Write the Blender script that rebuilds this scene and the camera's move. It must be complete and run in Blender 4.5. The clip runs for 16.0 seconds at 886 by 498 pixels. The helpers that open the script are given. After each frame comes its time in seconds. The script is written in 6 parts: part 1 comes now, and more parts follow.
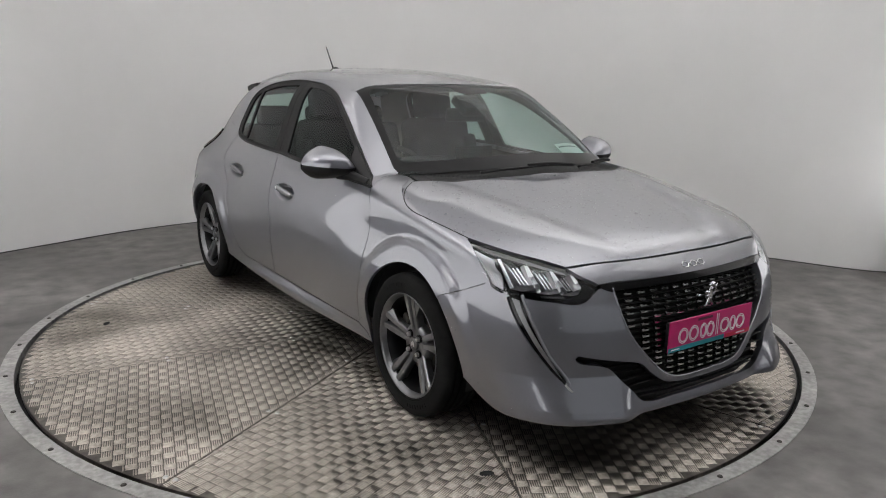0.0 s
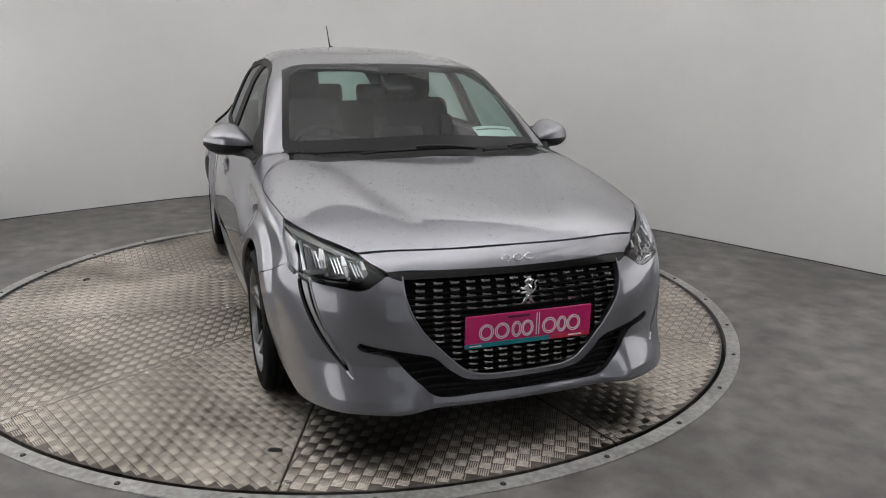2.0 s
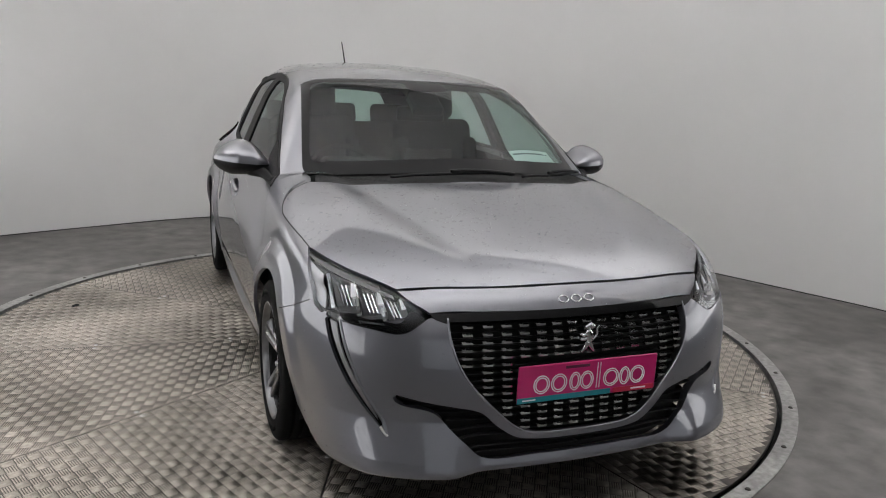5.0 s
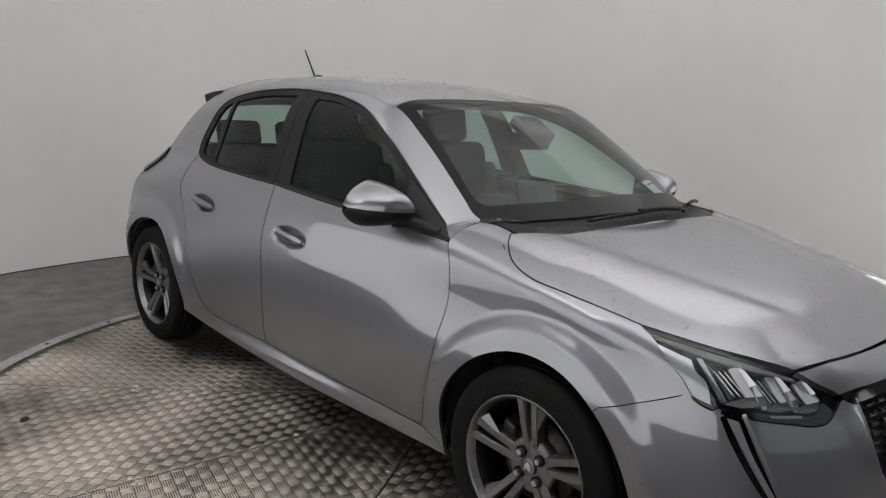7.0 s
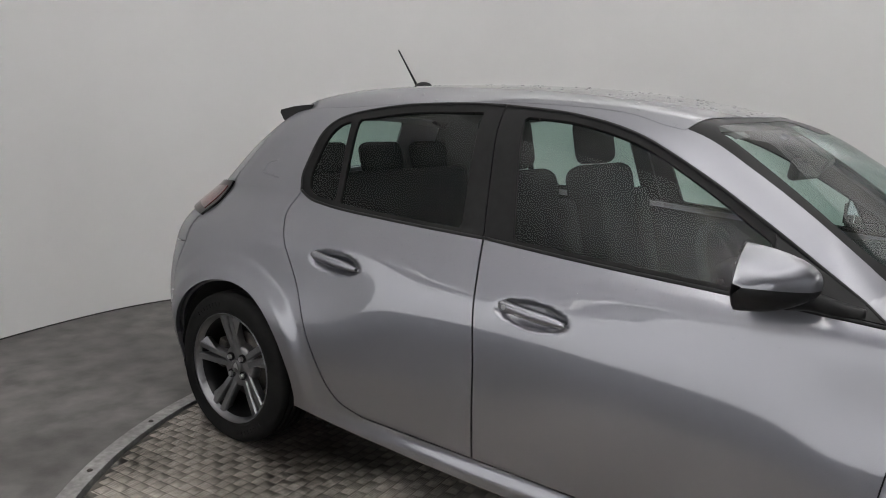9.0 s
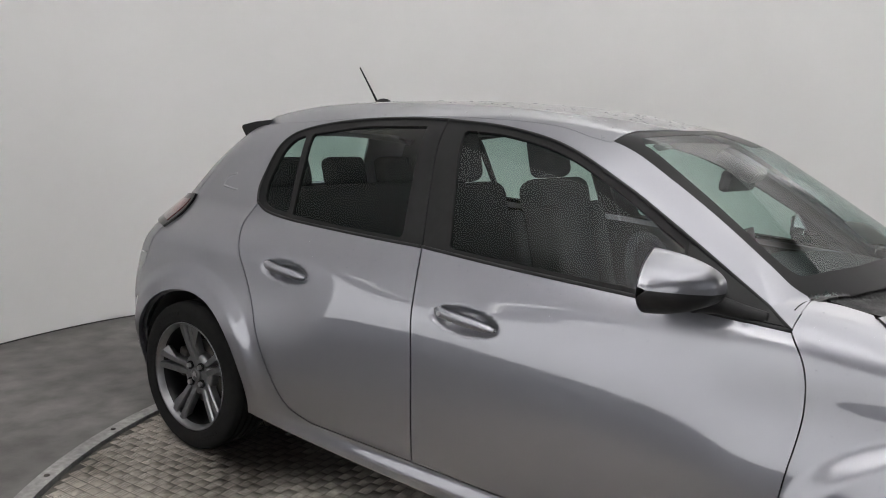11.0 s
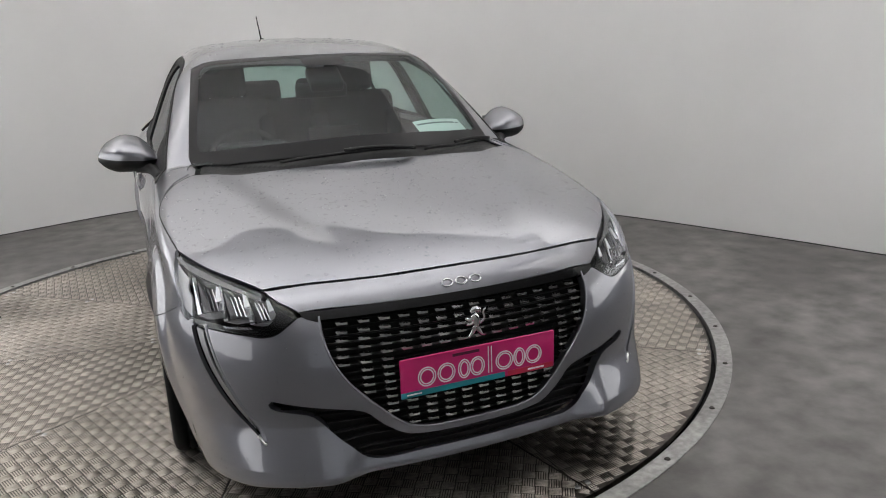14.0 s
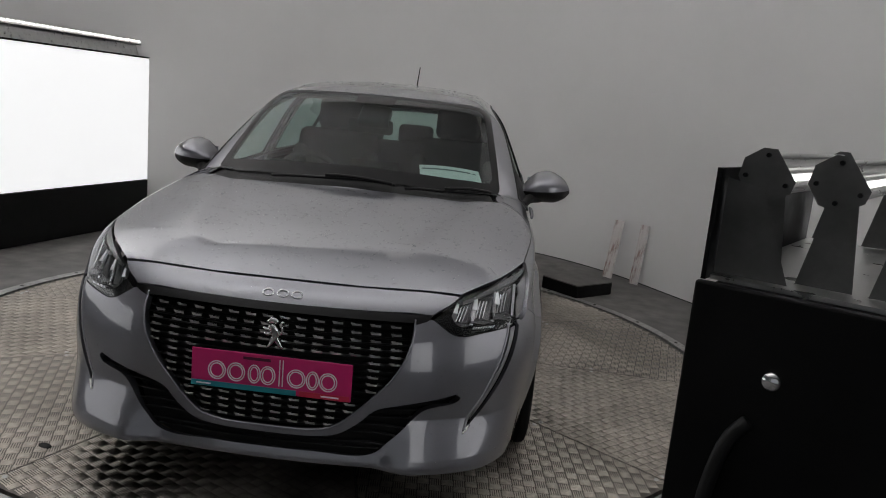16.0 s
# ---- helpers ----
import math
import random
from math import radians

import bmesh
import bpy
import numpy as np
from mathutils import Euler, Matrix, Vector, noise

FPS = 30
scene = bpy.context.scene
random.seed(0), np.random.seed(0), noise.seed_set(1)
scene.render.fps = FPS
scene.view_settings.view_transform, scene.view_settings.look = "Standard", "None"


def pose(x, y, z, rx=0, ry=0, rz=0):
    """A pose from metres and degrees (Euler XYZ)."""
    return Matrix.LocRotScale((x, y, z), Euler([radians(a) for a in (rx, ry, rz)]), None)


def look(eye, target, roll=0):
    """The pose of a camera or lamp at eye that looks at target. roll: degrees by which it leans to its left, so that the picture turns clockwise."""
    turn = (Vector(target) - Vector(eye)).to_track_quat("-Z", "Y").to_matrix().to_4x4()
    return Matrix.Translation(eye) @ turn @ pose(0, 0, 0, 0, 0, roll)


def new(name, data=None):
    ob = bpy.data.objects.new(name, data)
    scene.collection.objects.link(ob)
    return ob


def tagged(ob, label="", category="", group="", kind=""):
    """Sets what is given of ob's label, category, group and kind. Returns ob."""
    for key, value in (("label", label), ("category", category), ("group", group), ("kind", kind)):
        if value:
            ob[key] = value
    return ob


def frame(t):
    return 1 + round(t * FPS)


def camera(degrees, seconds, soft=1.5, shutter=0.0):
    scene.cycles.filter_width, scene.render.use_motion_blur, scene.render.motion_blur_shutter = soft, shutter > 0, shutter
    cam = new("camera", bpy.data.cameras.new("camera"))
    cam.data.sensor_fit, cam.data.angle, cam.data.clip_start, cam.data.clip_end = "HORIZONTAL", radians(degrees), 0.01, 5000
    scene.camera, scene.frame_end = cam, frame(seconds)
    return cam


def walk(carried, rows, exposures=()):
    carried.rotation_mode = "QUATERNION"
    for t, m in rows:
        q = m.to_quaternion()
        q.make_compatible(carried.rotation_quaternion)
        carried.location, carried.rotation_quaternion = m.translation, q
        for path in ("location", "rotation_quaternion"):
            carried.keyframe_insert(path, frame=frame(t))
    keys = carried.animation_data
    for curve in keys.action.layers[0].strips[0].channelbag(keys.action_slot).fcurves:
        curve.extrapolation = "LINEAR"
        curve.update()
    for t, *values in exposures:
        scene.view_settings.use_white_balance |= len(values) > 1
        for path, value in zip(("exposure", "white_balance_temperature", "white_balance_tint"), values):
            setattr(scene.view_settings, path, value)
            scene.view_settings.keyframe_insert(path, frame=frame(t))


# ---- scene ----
cam = camera(61.7, 16.0, 1.0)
PATH = [
    (0, (-2.353, -3.692, 1.35), (-1.24, -2.091, 0.906), 1.2),
    (0.5, (-2.142, -3.909, 1.358), (-1.129, -2.248, 0.894), 1.5),
    (1, (-1.854, -3.999, 1.359), (-0.934, -2.29, 0.876), 1.5),
    (1.5, (-1.541, -4.07, 1.382), (-0.719, -2.319, 0.876), 1.2),
    (2, (-1.165, -4.275, 1.39), (-0.472, -2.47, 0.879), 1.2),
    (2.5, (-0.782, -4.335, 1.356), (-0.222, -2.478, 0.87), 2.1),
    (3, (-0.386, -4.323, 1.344), (0.066, -2.431, 0.877), 3.5),
    (3.2, (-0.244, -4.335, 1.336), (0.157, -2.431, 0.876), 3.7),
    (5.3, (-1.501, -3.804, 1.333), (-0.657, -2.043, 0.901), 2.7),
    (5.5, (-1.676, -3.727, 1.335), (-0.748, -2.007, 0.907), 2.6),
    (6, (-1.963, -3.312, 1.313), (-0.857, -1.704, 0.875), 2.1),
    (6.5, (-2.212, -2.91, 1.308), (-0.953, -1.413, 0.887), 2.4),
    (7, (-2.385, -2.495, 1.306), (-1.018, -1.086, 0.922), 3.3),
    (7.5, (-2.525, -2.069, 1.314), (-1.063, -0.758, 0.941), 3.5),
    (8, (-2.587, -1.661, 1.317), (-1.061, -0.421, 0.953), 3.5),
    (8.5, (-2.592, -1.15, 1.334), (-1.016, 0.015, 0.935), 2.9),
    (8.7, (-2.599, -0.955, 1.324), (-1.004, 0.188, 0.935), 2.4),
    (10.8, (-2.525, -0.973, 1.277), (-0.905, 0.161, 0.976), 3.1),
    (11, (-2.547, -1.156, 1.294), (-0.94, -0.008, 0.979), 2.5),
    (11.5, (-2.526, -1.763, 1.321), (-0.965, -0.561, 0.98), 1.7),
    (12, (-2.339, -2.256, 1.343), (-0.839, -0.992, 0.952), 1.2),
    (12.5, (-2.108, -2.784, 1.353), (-0.737, -1.399, 0.903), 0.5),
    (13, (-1.803, -3.228, 1.343), (-0.6, -1.709, 0.847), -0.5),
    (13.5, (-1.355, -3.643, 1.379), (-0.374, -1.986, 0.839), -1.7),
    (14, (-0.83, -3.888, 1.376), (-0.102, -2.106, 0.832), -2.1),
    (14.5, (-0.293, -3.978, 1.357), (0.132, -2.093, 0.838), -0.5),
    (15, (0.19, -4.021, 1.343), (0.288, -2.082, 0.861), 1.7),
    (15.5, (0.498, -3.999, 1.336), (0.338, -2.057, 0.889), 4.5),
    (16, (0.637, -4.166, 1.299), (0.505, -2.205, 0.925), 5.3),
]
walk(cam, [(t, look(eye, target, roll)) for t, eye, target, roll in PATH],
     [(0, 0.05), (1.5, 0.05), (5, -0.02), (7, -0.1), (8.5, -0.05), (9.5, 0.0), (11, 0.17), (11.5, 0.17), (12.5, -0.18), (13, 0.08), (14.5, 0.15), (15, -0.03), (15.5, -0.5), (16, -0.78)])

# ---- world and lights ----
world = bpy.data.worlds.new("world")
scene.world = world
world.use_nodes = True
# Unseen pale sky that only lends fill light through the opening in wall_south.
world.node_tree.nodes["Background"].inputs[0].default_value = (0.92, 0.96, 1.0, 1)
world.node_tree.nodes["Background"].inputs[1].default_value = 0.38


def area_lamp(name, m, sx, sy, watts, colour=(1, 1, 1), spread=125):
    data = bpy.data.lights.new(name, "AREA")
    data.shape, data.size, data.size_y, data.energy, data.color = "RECTANGLE", sx, sy, watts, colour
    data.spread = radians(spread)
    ob = new(name, data)
    ob.matrix_world = m
    return ob


UPLIGHT = 305.0

# ---- materials ----
def node_material(name, colour, rough=0.5, metal=0.0, coat=0.0, spec=0.5, coat_rough=0.03):
    mat = bpy.data.materials.new(name)
    mat.use_nodes = True
    b = mat.node_tree.nodes["Principled BSDF"]
    b.inputs["Base Color"].default_value = (*colour, 1)
    b.inputs["Roughness"].default_value, b.inputs["Metallic"].default_value = rough, metal
    b.inputs["Coat Weight"].default_value, b.inputs["Coat Roughness"].default_value = coat, coat_rough
    b.inputs["Specular IOR Level"].default_value = spec
    return mat


def textured(mat, colours, scale, detail=6, rough=None, bump_scale=None, bump_height=0.0, mix=None, stretch=(1, 1, 1), band=(0.3, 0.7), metal=None):
    """Varies a material's colour (and roughness) by noise at one scale, its relief at another."""
    t, n = mat.node_tree, mat.node_tree.nodes
    b = n["Principled BSDF"]
    co = n.new("ShaderNodeTexCoord")
    mp = n.new("ShaderNodeMapping")
    mp.inputs["Scale"].default_value = stretch
    t.links.new(co.outputs["Object"], mp.inputs["Vector"])
    a = n.new("ShaderNodeTexNoise")
    a.inputs["Scale"].default_value, a.inputs["Detail"].default_value, a.inputs["Roughness"].default_value = scale, detail, 0.62
    t.links.new(mp.outputs["Vector"], a.inputs["Vector"])
    ramp = n.new("ShaderNodeValToRGB")
    for e, (p, c) in zip(ramp.color_ramp.elements, ((band[0], colours[0]), (band[1], colours[1]))):
        e.position, e.color = p, (*c, 1)
    t.links.new(a.outputs["Fac"], ramp.inputs["Fac"])
    out = ramp.outputs["Color"]
    if mix:
        fine = n.new("ShaderNodeTexNoise")
        fine.inputs["Scale"].default_value, fine.inputs["Detail"].default_value = mix[0], 4
        t.links.new(mp.outputs["Vector"], fine.inputs["Vector"])
        r2 = n.new("ShaderNodeMapRange")
        r2.inputs["From Min"].default_value, r2.inputs["From Max"].default_value = 0.3, 0.7
        r2.inputs["To Min"].default_value, r2.inputs["To Max"].default_value = 1 - mix[1], 1 + mix[1]
        t.links.new(fine.outputs["Fac"], r2.inputs["Value"])
        m = n.new("ShaderNodeMix")
        m.data_type, m.blend_type = "RGBA", "MULTIPLY"
        m.inputs["Factor"].default_value = 1
        t.links.new(out, m.inputs["A"])
        t.links.new(r2.outputs["Result"], m.inputs["B"])
        out = m.outputs["Result"]
    t.links.new(out, b.inputs["Base Color"])
    if rough:
        r = n.new("ShaderNodeMapRange")
        r.inputs["From Min"].default_value, r.inputs["From Max"].default_value = band
        r.inputs["To Min"].default_value, r.inputs["To Max"].default_value = rough
        t.links.new(a.outputs["Fac"], r.inputs["Value"])
        t.links.new(r.outputs["Result"], b.inputs["Roughness"])
    if metal:
        r = n.new("ShaderNodeMapRange")
        r.inputs["From Min"].default_value, r.inputs["From Max"].default_value = band
        r.inputs["To Min"].default_value, r.inputs["To Max"].default_value = metal
        t.links.new(a.outputs["Fac"], r.inputs["Value"])
        t.links.new(r.outputs["Result"], b.inputs["Metallic"])
    if bump_scale:
        f = n.new("ShaderNodeTexNoise")
        f.inputs["Scale"].default_value, f.inputs["Detail"].default_value = bump_scale, 5
        t.links.new(mp.outputs["Vector"], f.inputs["Vector"])
        bp = n.new("ShaderNodeBump")
        bp.inputs["Strength"].default_value, bp.inputs["Distance"].default_value = 0.5, bump_height
        t.links.new(f.outputs["Fac"], bp.inputs["Height"])
        t.links.new(bp.outputs["Normal"], b.inputs["Normal"])
    return mat


def clear(name, tint, rough=0.0, gloss=0.05, edge=0.8):
    """Thin clear sheet: tinted see-through with a mirror-like sheen."""
    mat = bpy.data.materials.new(name)
    mat.use_nodes = True
    t, n = mat.node_tree, mat.node_tree.nodes
    n.remove(n["Principled BSDF"])
    tr, gl, mx, fr = n.new("ShaderNodeBsdfTransparent"), n.new("ShaderNodeBsdfGlossy"), n.new("ShaderNodeMixShader"), n.new("ShaderNodeLayerWeight")
    pw, sc = n.new("ShaderNodeMath"), n.new("ShaderNodeMath")
    pw.operation, sc.operation = "POWER", "MULTIPLY_ADD"
    pw.inputs[1].default_value, sc.inputs[1].default_value, sc.inputs[2].default_value = 5.0, edge, gloss
    t.links.new(fr.outputs["Facing"], pw.inputs[0])
    t.links.new(pw.outputs[0], sc.inputs[0])
    tr.inputs["Color"].default_value = (*tint, 1)
    gl.inputs["Roughness"].default_value = rough
    fr.inputs["Blend"].default_value = 0.5
    t.links.new(sc.outputs[0], mx.inputs[0])
    t.links.new(tr.outputs[0], mx.inputs[1])
    t.links.new(gl.outputs[0], mx.inputs[2])
    t.links.new(mx.outputs[0], n["Material Output"].inputs[0])
    return mat


def glowing(name, colour, strength):
    mat = node_material(name, (0.8, 0.8, 0.8), 0.4)
    b = mat.node_tree.nodes["Principled BSDF"]
    b.inputs["Emission Color"].default_value, b.inputs["Emission Strength"].default_value = (*colour, 1), strength
    return mat


PAINT = textured(node_material("silver_grey_paint", (0.2, 0.2, 0.21), 0.4, 0.9, 1.0, 0.5, 0.02), ((0.188, 0.190, 0.214), (0.222, 0.224, 0.25)), 900, 2, (0.35, 0.43))
PAINT.node_tree.nodes["Principled BSDF"].inputs["Coat IOR"].default_value = 1.85
BLACK_GLOSS = node_material("gloss_black", (0.003, 0.003, 0.0035), 0.1, 0, 0.15, 0.4)
BLACK_PLASTIC = textured(node_material("black_plastic", (0.008, 0.008, 0.0085), 0.55, 0, 0, 0.3), ((0.006, 0.006, 0.0065), (0.011, 0.011, 0.0115)), 60, 4, (0.48, 0.62), 900, 0.0004)
TRIM = textured(node_material("satin_black_trim", (0.006, 0.006, 0.0062), 0.55, 0, 0, 0.2), ((0.004, 0.004, 0.0042), (0.009, 0.009, 0.0092)), 30, 4, (0.5, 0.62))
GLASS = clear("green_tinted_glass", (0.58, 0.70, 0.66), 0.0, 0.028)
SCREEN_GLASS = clear("windscreen_glass", (0.63, 0.77, 0.735), 0.0, 0.05, 0.8)
FRIT = node_material("black_glass_border", (0.006, 0.006, 0.0065), 0.3, 0, 0, 0.16)
LENS = clear("clear_lens", (0.93, 0.94, 0.95), 0.0, 0.05)
CHROME = node_material("bright_chrome", (0.75, 0.76, 0.77), 0.08, 1)
SATIN_METAL = node_material("satin_metal", (0.55, 0.55, 0.56), 0.28, 1)
RUBBER = textured(node_material("tyre_rubber", (0.005, 0.005, 0.005), 0.8, 0, 0, 0.06), ((0.007, 0.007, 0.0072), (0.015, 0.0147, 0.0142)), 14, 6, (0.7, 0.9), 300, 0.0005)
ALLOY = textured(node_material("grey_alloy", (0.16, 0.16, 0.165), 0.32, 0.85, 0.4), ((0.15, 0.151, 0.157), (0.20, 0.201, 0.209)), 40, 4, (0.28, 0.4))
ALLOY_EDGE = node_material("machined_alloy", (0.17, 0.17, 0.175), 0.3, 1)
DARK_STEEL = textured(node_material("dark_brake_steel", (0.05, 0.048, 0.045), 0.55, 0.7), ((0.03, 0.03, 0.03), (0.08, 0.07, 0.06)), 25, 5)
VOID = node_material("black_liner", (0.006, 0.006, 0.006), 0.9)
FABRIC = textured(node_material("charcoal_seat_fabric", (0.003, 0.0031, 0.0033), 1.0, 0, 0, 0.0), ((0.026, 0.027, 0.028), (0.036, 0.037, 0.038)), 9, 3)
DASH = textured(node_material("dark_dashboard_plastic", (0.004, 0.0042, 0.0043), 0.8, 0, 0, 0.05), ((0.022, 0.0225, 0.023), (0.032, 0.0325, 0.033)), 20, 5, (0.7, 0.9))
HEADLINER = node_material("grey_headliner", (0.06, 0.06, 0.06), 0.9)
PAPER = textured(node_material("white_paper", (0.75, 0.75, 0.74), 0.7), ((0.72, 0.73, 0.72), (0.79, 0.79, 0.78)), 9)
INK = node_material("grey_print", (0.18, 0.18, 0.19), 0.7)
PINK = textured(node_material("magenta_plate", (0.52, 0.012, 0.14), 0.3, 0, 0.4), ((0.50, 0.011, 0.13), (0.55, 0.014, 0.15)), 12)
TEAL = node_material("teal_print", (0.012, 0.21, 0.25), 0.35)
RED = node_material("red_print", (0.50, 0.02, 0.06), 0.35)
WHITE_PRINT = node_material("white_print", (0.78, 0.70, 0.74), 0.4)
DARK_PRINT = node_material("dark_plum_print", (0.08, 0.006, 0.03), 0.4)
AMBER = node_material("dark_red_lamp_plastic", (0.11, 0.03, 0.028), 0.15, 0, 1)
LAMP_SILVER = node_material("lamp_reflector", (0.80, 0.81, 0.83), 0.22, 1)
LAMP_GREY = node_material("lamp_inner_grey", (0.26, 0.26, 0.27), 0.3, 0.5)
LAMP_BROW = node_material("lamp_brow_grey", (0.07, 0.07, 0.072), 0.35, 0.3)
# also colours the shaded barrel and nut pockets of the wheels
LAMP_DARK = node_material("lamp_inner_black", (0.004, 0.004, 0.0045), 0.3, 0, 0, 0.2)

FLOOR = textured(node_material("grey_floor_coating", (0.085, 0.082, 0.079), 0.6, 0, 0, 0.35), ((0.082, 0.077, 0.073), (0.160, 0.153, 0.146)), 1.3, 9, (0.42, 0.7), 120, 0.001, (7, 0.32), (1, 1, 1), (0.38, 0.62))
PLATE = textured(node_material("worn_tread_plate", (0.1, 0.09, 0.08), 0.4, 0.7, 0, 0.3), ((0.036, 0.031, 0.026), (0.175, 0.158, 0.140)), 1.5, 10, (0.28, 0.6), 260, 0.0006, (30, 0.35), (1, 1, 1), (0.38, 0.62))
BAR = textured(node_material("worn_tread_bar", (0.42, 0.40, 0.37), 0.3, 1.0), ((0.34, 0.311, 0.272), (0.55, 0.505, 0.448)), 1.5, 10, (0.36, 0.6), None, 0, (60, 0.25), (1, 1, 1), (0.4, 0.62), (1.0, 0.7))
RING = textured(node_material("galvanised_ring", (0.14, 0.137, 0.132), 0.5, 0.5), ((0.21, 0.206, 0.199), (0.40, 0.393, 0.38)), 5, 8, (0.4, 0.62), 90, 0.001, (40, 0.2))
WALL = textured(node_material("white_wall_paint", (0.72, 0.715, 0.71), 0.75), ((0.695, 0.69, 0.684), (0.745, 0.74, 0.735)), 0.9, 6, None, 60, 0.0006)
CEILING = textured(node_material("grey_ceiling_paint", (0.11, 0.11, 0.108), 0.85), ((0.10, 0.10, 0.098), (0.12, 0.12, 0.118)), 0.7, 5)
BOX_BLACK = textured(node_material("black_lacquered_panel", (0.006, 0.006, 0.006), 0.35, 0, 0, 0.14), ((0.004, 0.004, 0.004), (0.009, 0.009, 0.009)), 8, 6, (0.28, 0.5))
ALUMINIUM = textured(node_material("brushed_aluminium", (0.55, 0.55, 0.54), 0.3, 1), ((0.48, 0.48, 0.47), (0.6, 0.6, 0.59)), 30, 5, (0.24, 0.42))
GREY_BRACKET = textured(node_material("grey_bracket_plastic", (0.2, 0.2, 0.2), 0.4, 0.4), ((0.16, 0.16, 0.16), (0.24, 0.24, 0.24)), 18, 4)
ACRYLIC = glowing("lit_acrylic_sheet", (0.985, 0.99, 1.0), 1.25)
LED = glowing("led_chip", (1.0, 0.99, 0.96), 3.0)
SKIRTING = node_material("dark_joint", (0.03, 0.03, 0.03), 0.8)
BOARD = textured(node_material("stained_white_board", (0.6, 0.56, 0.55), 0.6), ((0.34, 0.22, 0.2), (0.68, 0.65, 0.63)), 22, 7, None, None, 0, None, (1, 1, 0.25), (0.36, 0.5))
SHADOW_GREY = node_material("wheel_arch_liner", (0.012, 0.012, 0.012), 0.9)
DASH_METAL = node_material("bright_grille_dash", (0.66, 0.665, 0.67), 0.2, 1)
LAMP_GREY_PALE = node_material("lamp_pale_reflector", (0.42, 0.42, 0.43), 0.3, 0.6)
HALL = textured(node_material("dim_hall_paint", (0.28, 0.28, 0.28), 0.8), ((0.25, 0.25, 0.25), (0.31, 0.31, 0.31)), 0.8, 4)
WATER = clear("clear_water", (0.90, 0.905, 0.91), 0.0, 0.03, 1.0)
LAMP_HIGHLIGHT = node_material("lamp_white_highlight", (0.8, 0.81, 0.82), 0.25)
# ---- the car's outer form: half width, deck height, nose and tail as smooth functions ----
def pchip(pts):
    """A smooth curve through (a, b) pairs, with no overshoot."""
    p = np.array(sorted(pts), float)
    a, b = p[:, 0], p[:, 1]
    h, d = np.diff(a), np.diff(p[:, 1]) / np.diff(a)
    m = np.zeros(len(a))
    m[1:-1] = np.where(d[:-1] * d[1:] > 0, 3 * (h[:-1] + h[1:]) / ((2 * h[1:] + h[:-1]) / np.where(d[:-1] == 0, 1e-9, d[:-1]) + (h[1:] + 2 * h[:-1]) / np.where(d[1:] == 0, 1e-9, d[1:])), 0)
    m[0], m[-1] = d[0], d[-1]

    def at(v):
        v = np.asarray(v, float)
        i = np.clip(np.searchsorted(a, v) - 1, 0, len(h) - 1)
        t = np.clip((v - a[i]) / h[i], -0.3, 1.3)
        return (b[i] * (1 + 2 * t) + h[i] * m[i] * t) * (1 - t) ** 2 + (b[i + 1] * (3 - 2 * t) + h[i] * m[i + 1] * (t - 1)) * t ** 2
    return at


def softened(curve, a, b, width):
    """The same curve with its bends eased over a width."""
    v = np.linspace(a, b, 3001)
    k = np.hanning(max(3, int(width / (v[1] - v[0])) | 1))
    c = np.asarray(curve(v))
    n = len(k) // 2
    w = np.convolve(np.concatenate([2 * c[0] - c[n:0:-1], c, 2 * c[-1] - c[-2:-n - 2:-1]]), k / k.sum(), "valid")
    return lambda u: np.interp(u, v, w)


def smax(a, b, k):
    h = np.clip(1 - np.abs(a - b) / k, 0, 1)
    return np.maximum(a, b) + h * h * k / 4


def bump(v, a, b):
    """1 at a, falling smoothly to 0 at a distance b."""
    t = np.clip(np.abs(v - a) / b, 0, 1)
    return (1 - t * t) ** 2


HUB_Y, HUB_Z = 1.27, 0.295
PLAN = softened(pchip([(-2.3, 0.70), (-1.9, 0.775), (-1.6, 0.825), (-1.27, 0.846), (-0.8, 0.843), (-0.2, 0.845), (0.5, 0.848), (1.2, 0.855), (1.55, 0.842), (1.85, 0.80), (2.1, 0.72)]), -2.3, 2.1, 0.3)
SECTION = softened(pchip([(0.1, -0.060), (0.2, -0.033), (0.27, -0.0257), (0.32, -0.0172), (0.40, -0.0071), (0.50, -0.0005), (0.60, 0.0008), (0.66, -0.0018), (0.69, -0.0043), (0.72, -0.0084), (0.75, -0.0151), (0.78, -0.0243), (0.83, -0.042), (0.87, -0.059), (0.905, -0.0765), (0.95, -0.0975), (1.1, -0.1645), (1.25, -0.2385), (1.32, -0.282), (1.5, -0.40)]), 0.1, 1.5, 0.06)
WAIST = softened(pchip([(-1.4, -0.135), (-1.0, -0.13), (-0.79, -0.12), (-0.68, -0.078), (-0.5, -0.045), (-0.25, -0.02), (0.15, 0.015), (0.45, -0.005), (0.8, -0.13), (1.1, -0.14), (1.5, -0.06)]), -1.4, 1.5, 0.2)
CABIN = softened(pchip([(-1.2, -0.035), (-0.85, 0.0), (-0.3, 0.012), (0.2, 0.012), (0.7, -0.012), (1.05, -0.05), (1.5, -0.09), (1.9, -0.16)]), -1.2, 1.9, 0.25)
BONNET = softened(pchip([(-2.3, 0.52), (-2.05, 0.675), (-1.96, 0.728), (-1.85, 0.772), (-1.65, 0.825), (-1.4, 0.880), (-1.2, 0.922), (-1.0, 0.955), (-0.5, 1.0)]), -2.3, -0.5, 0.16)
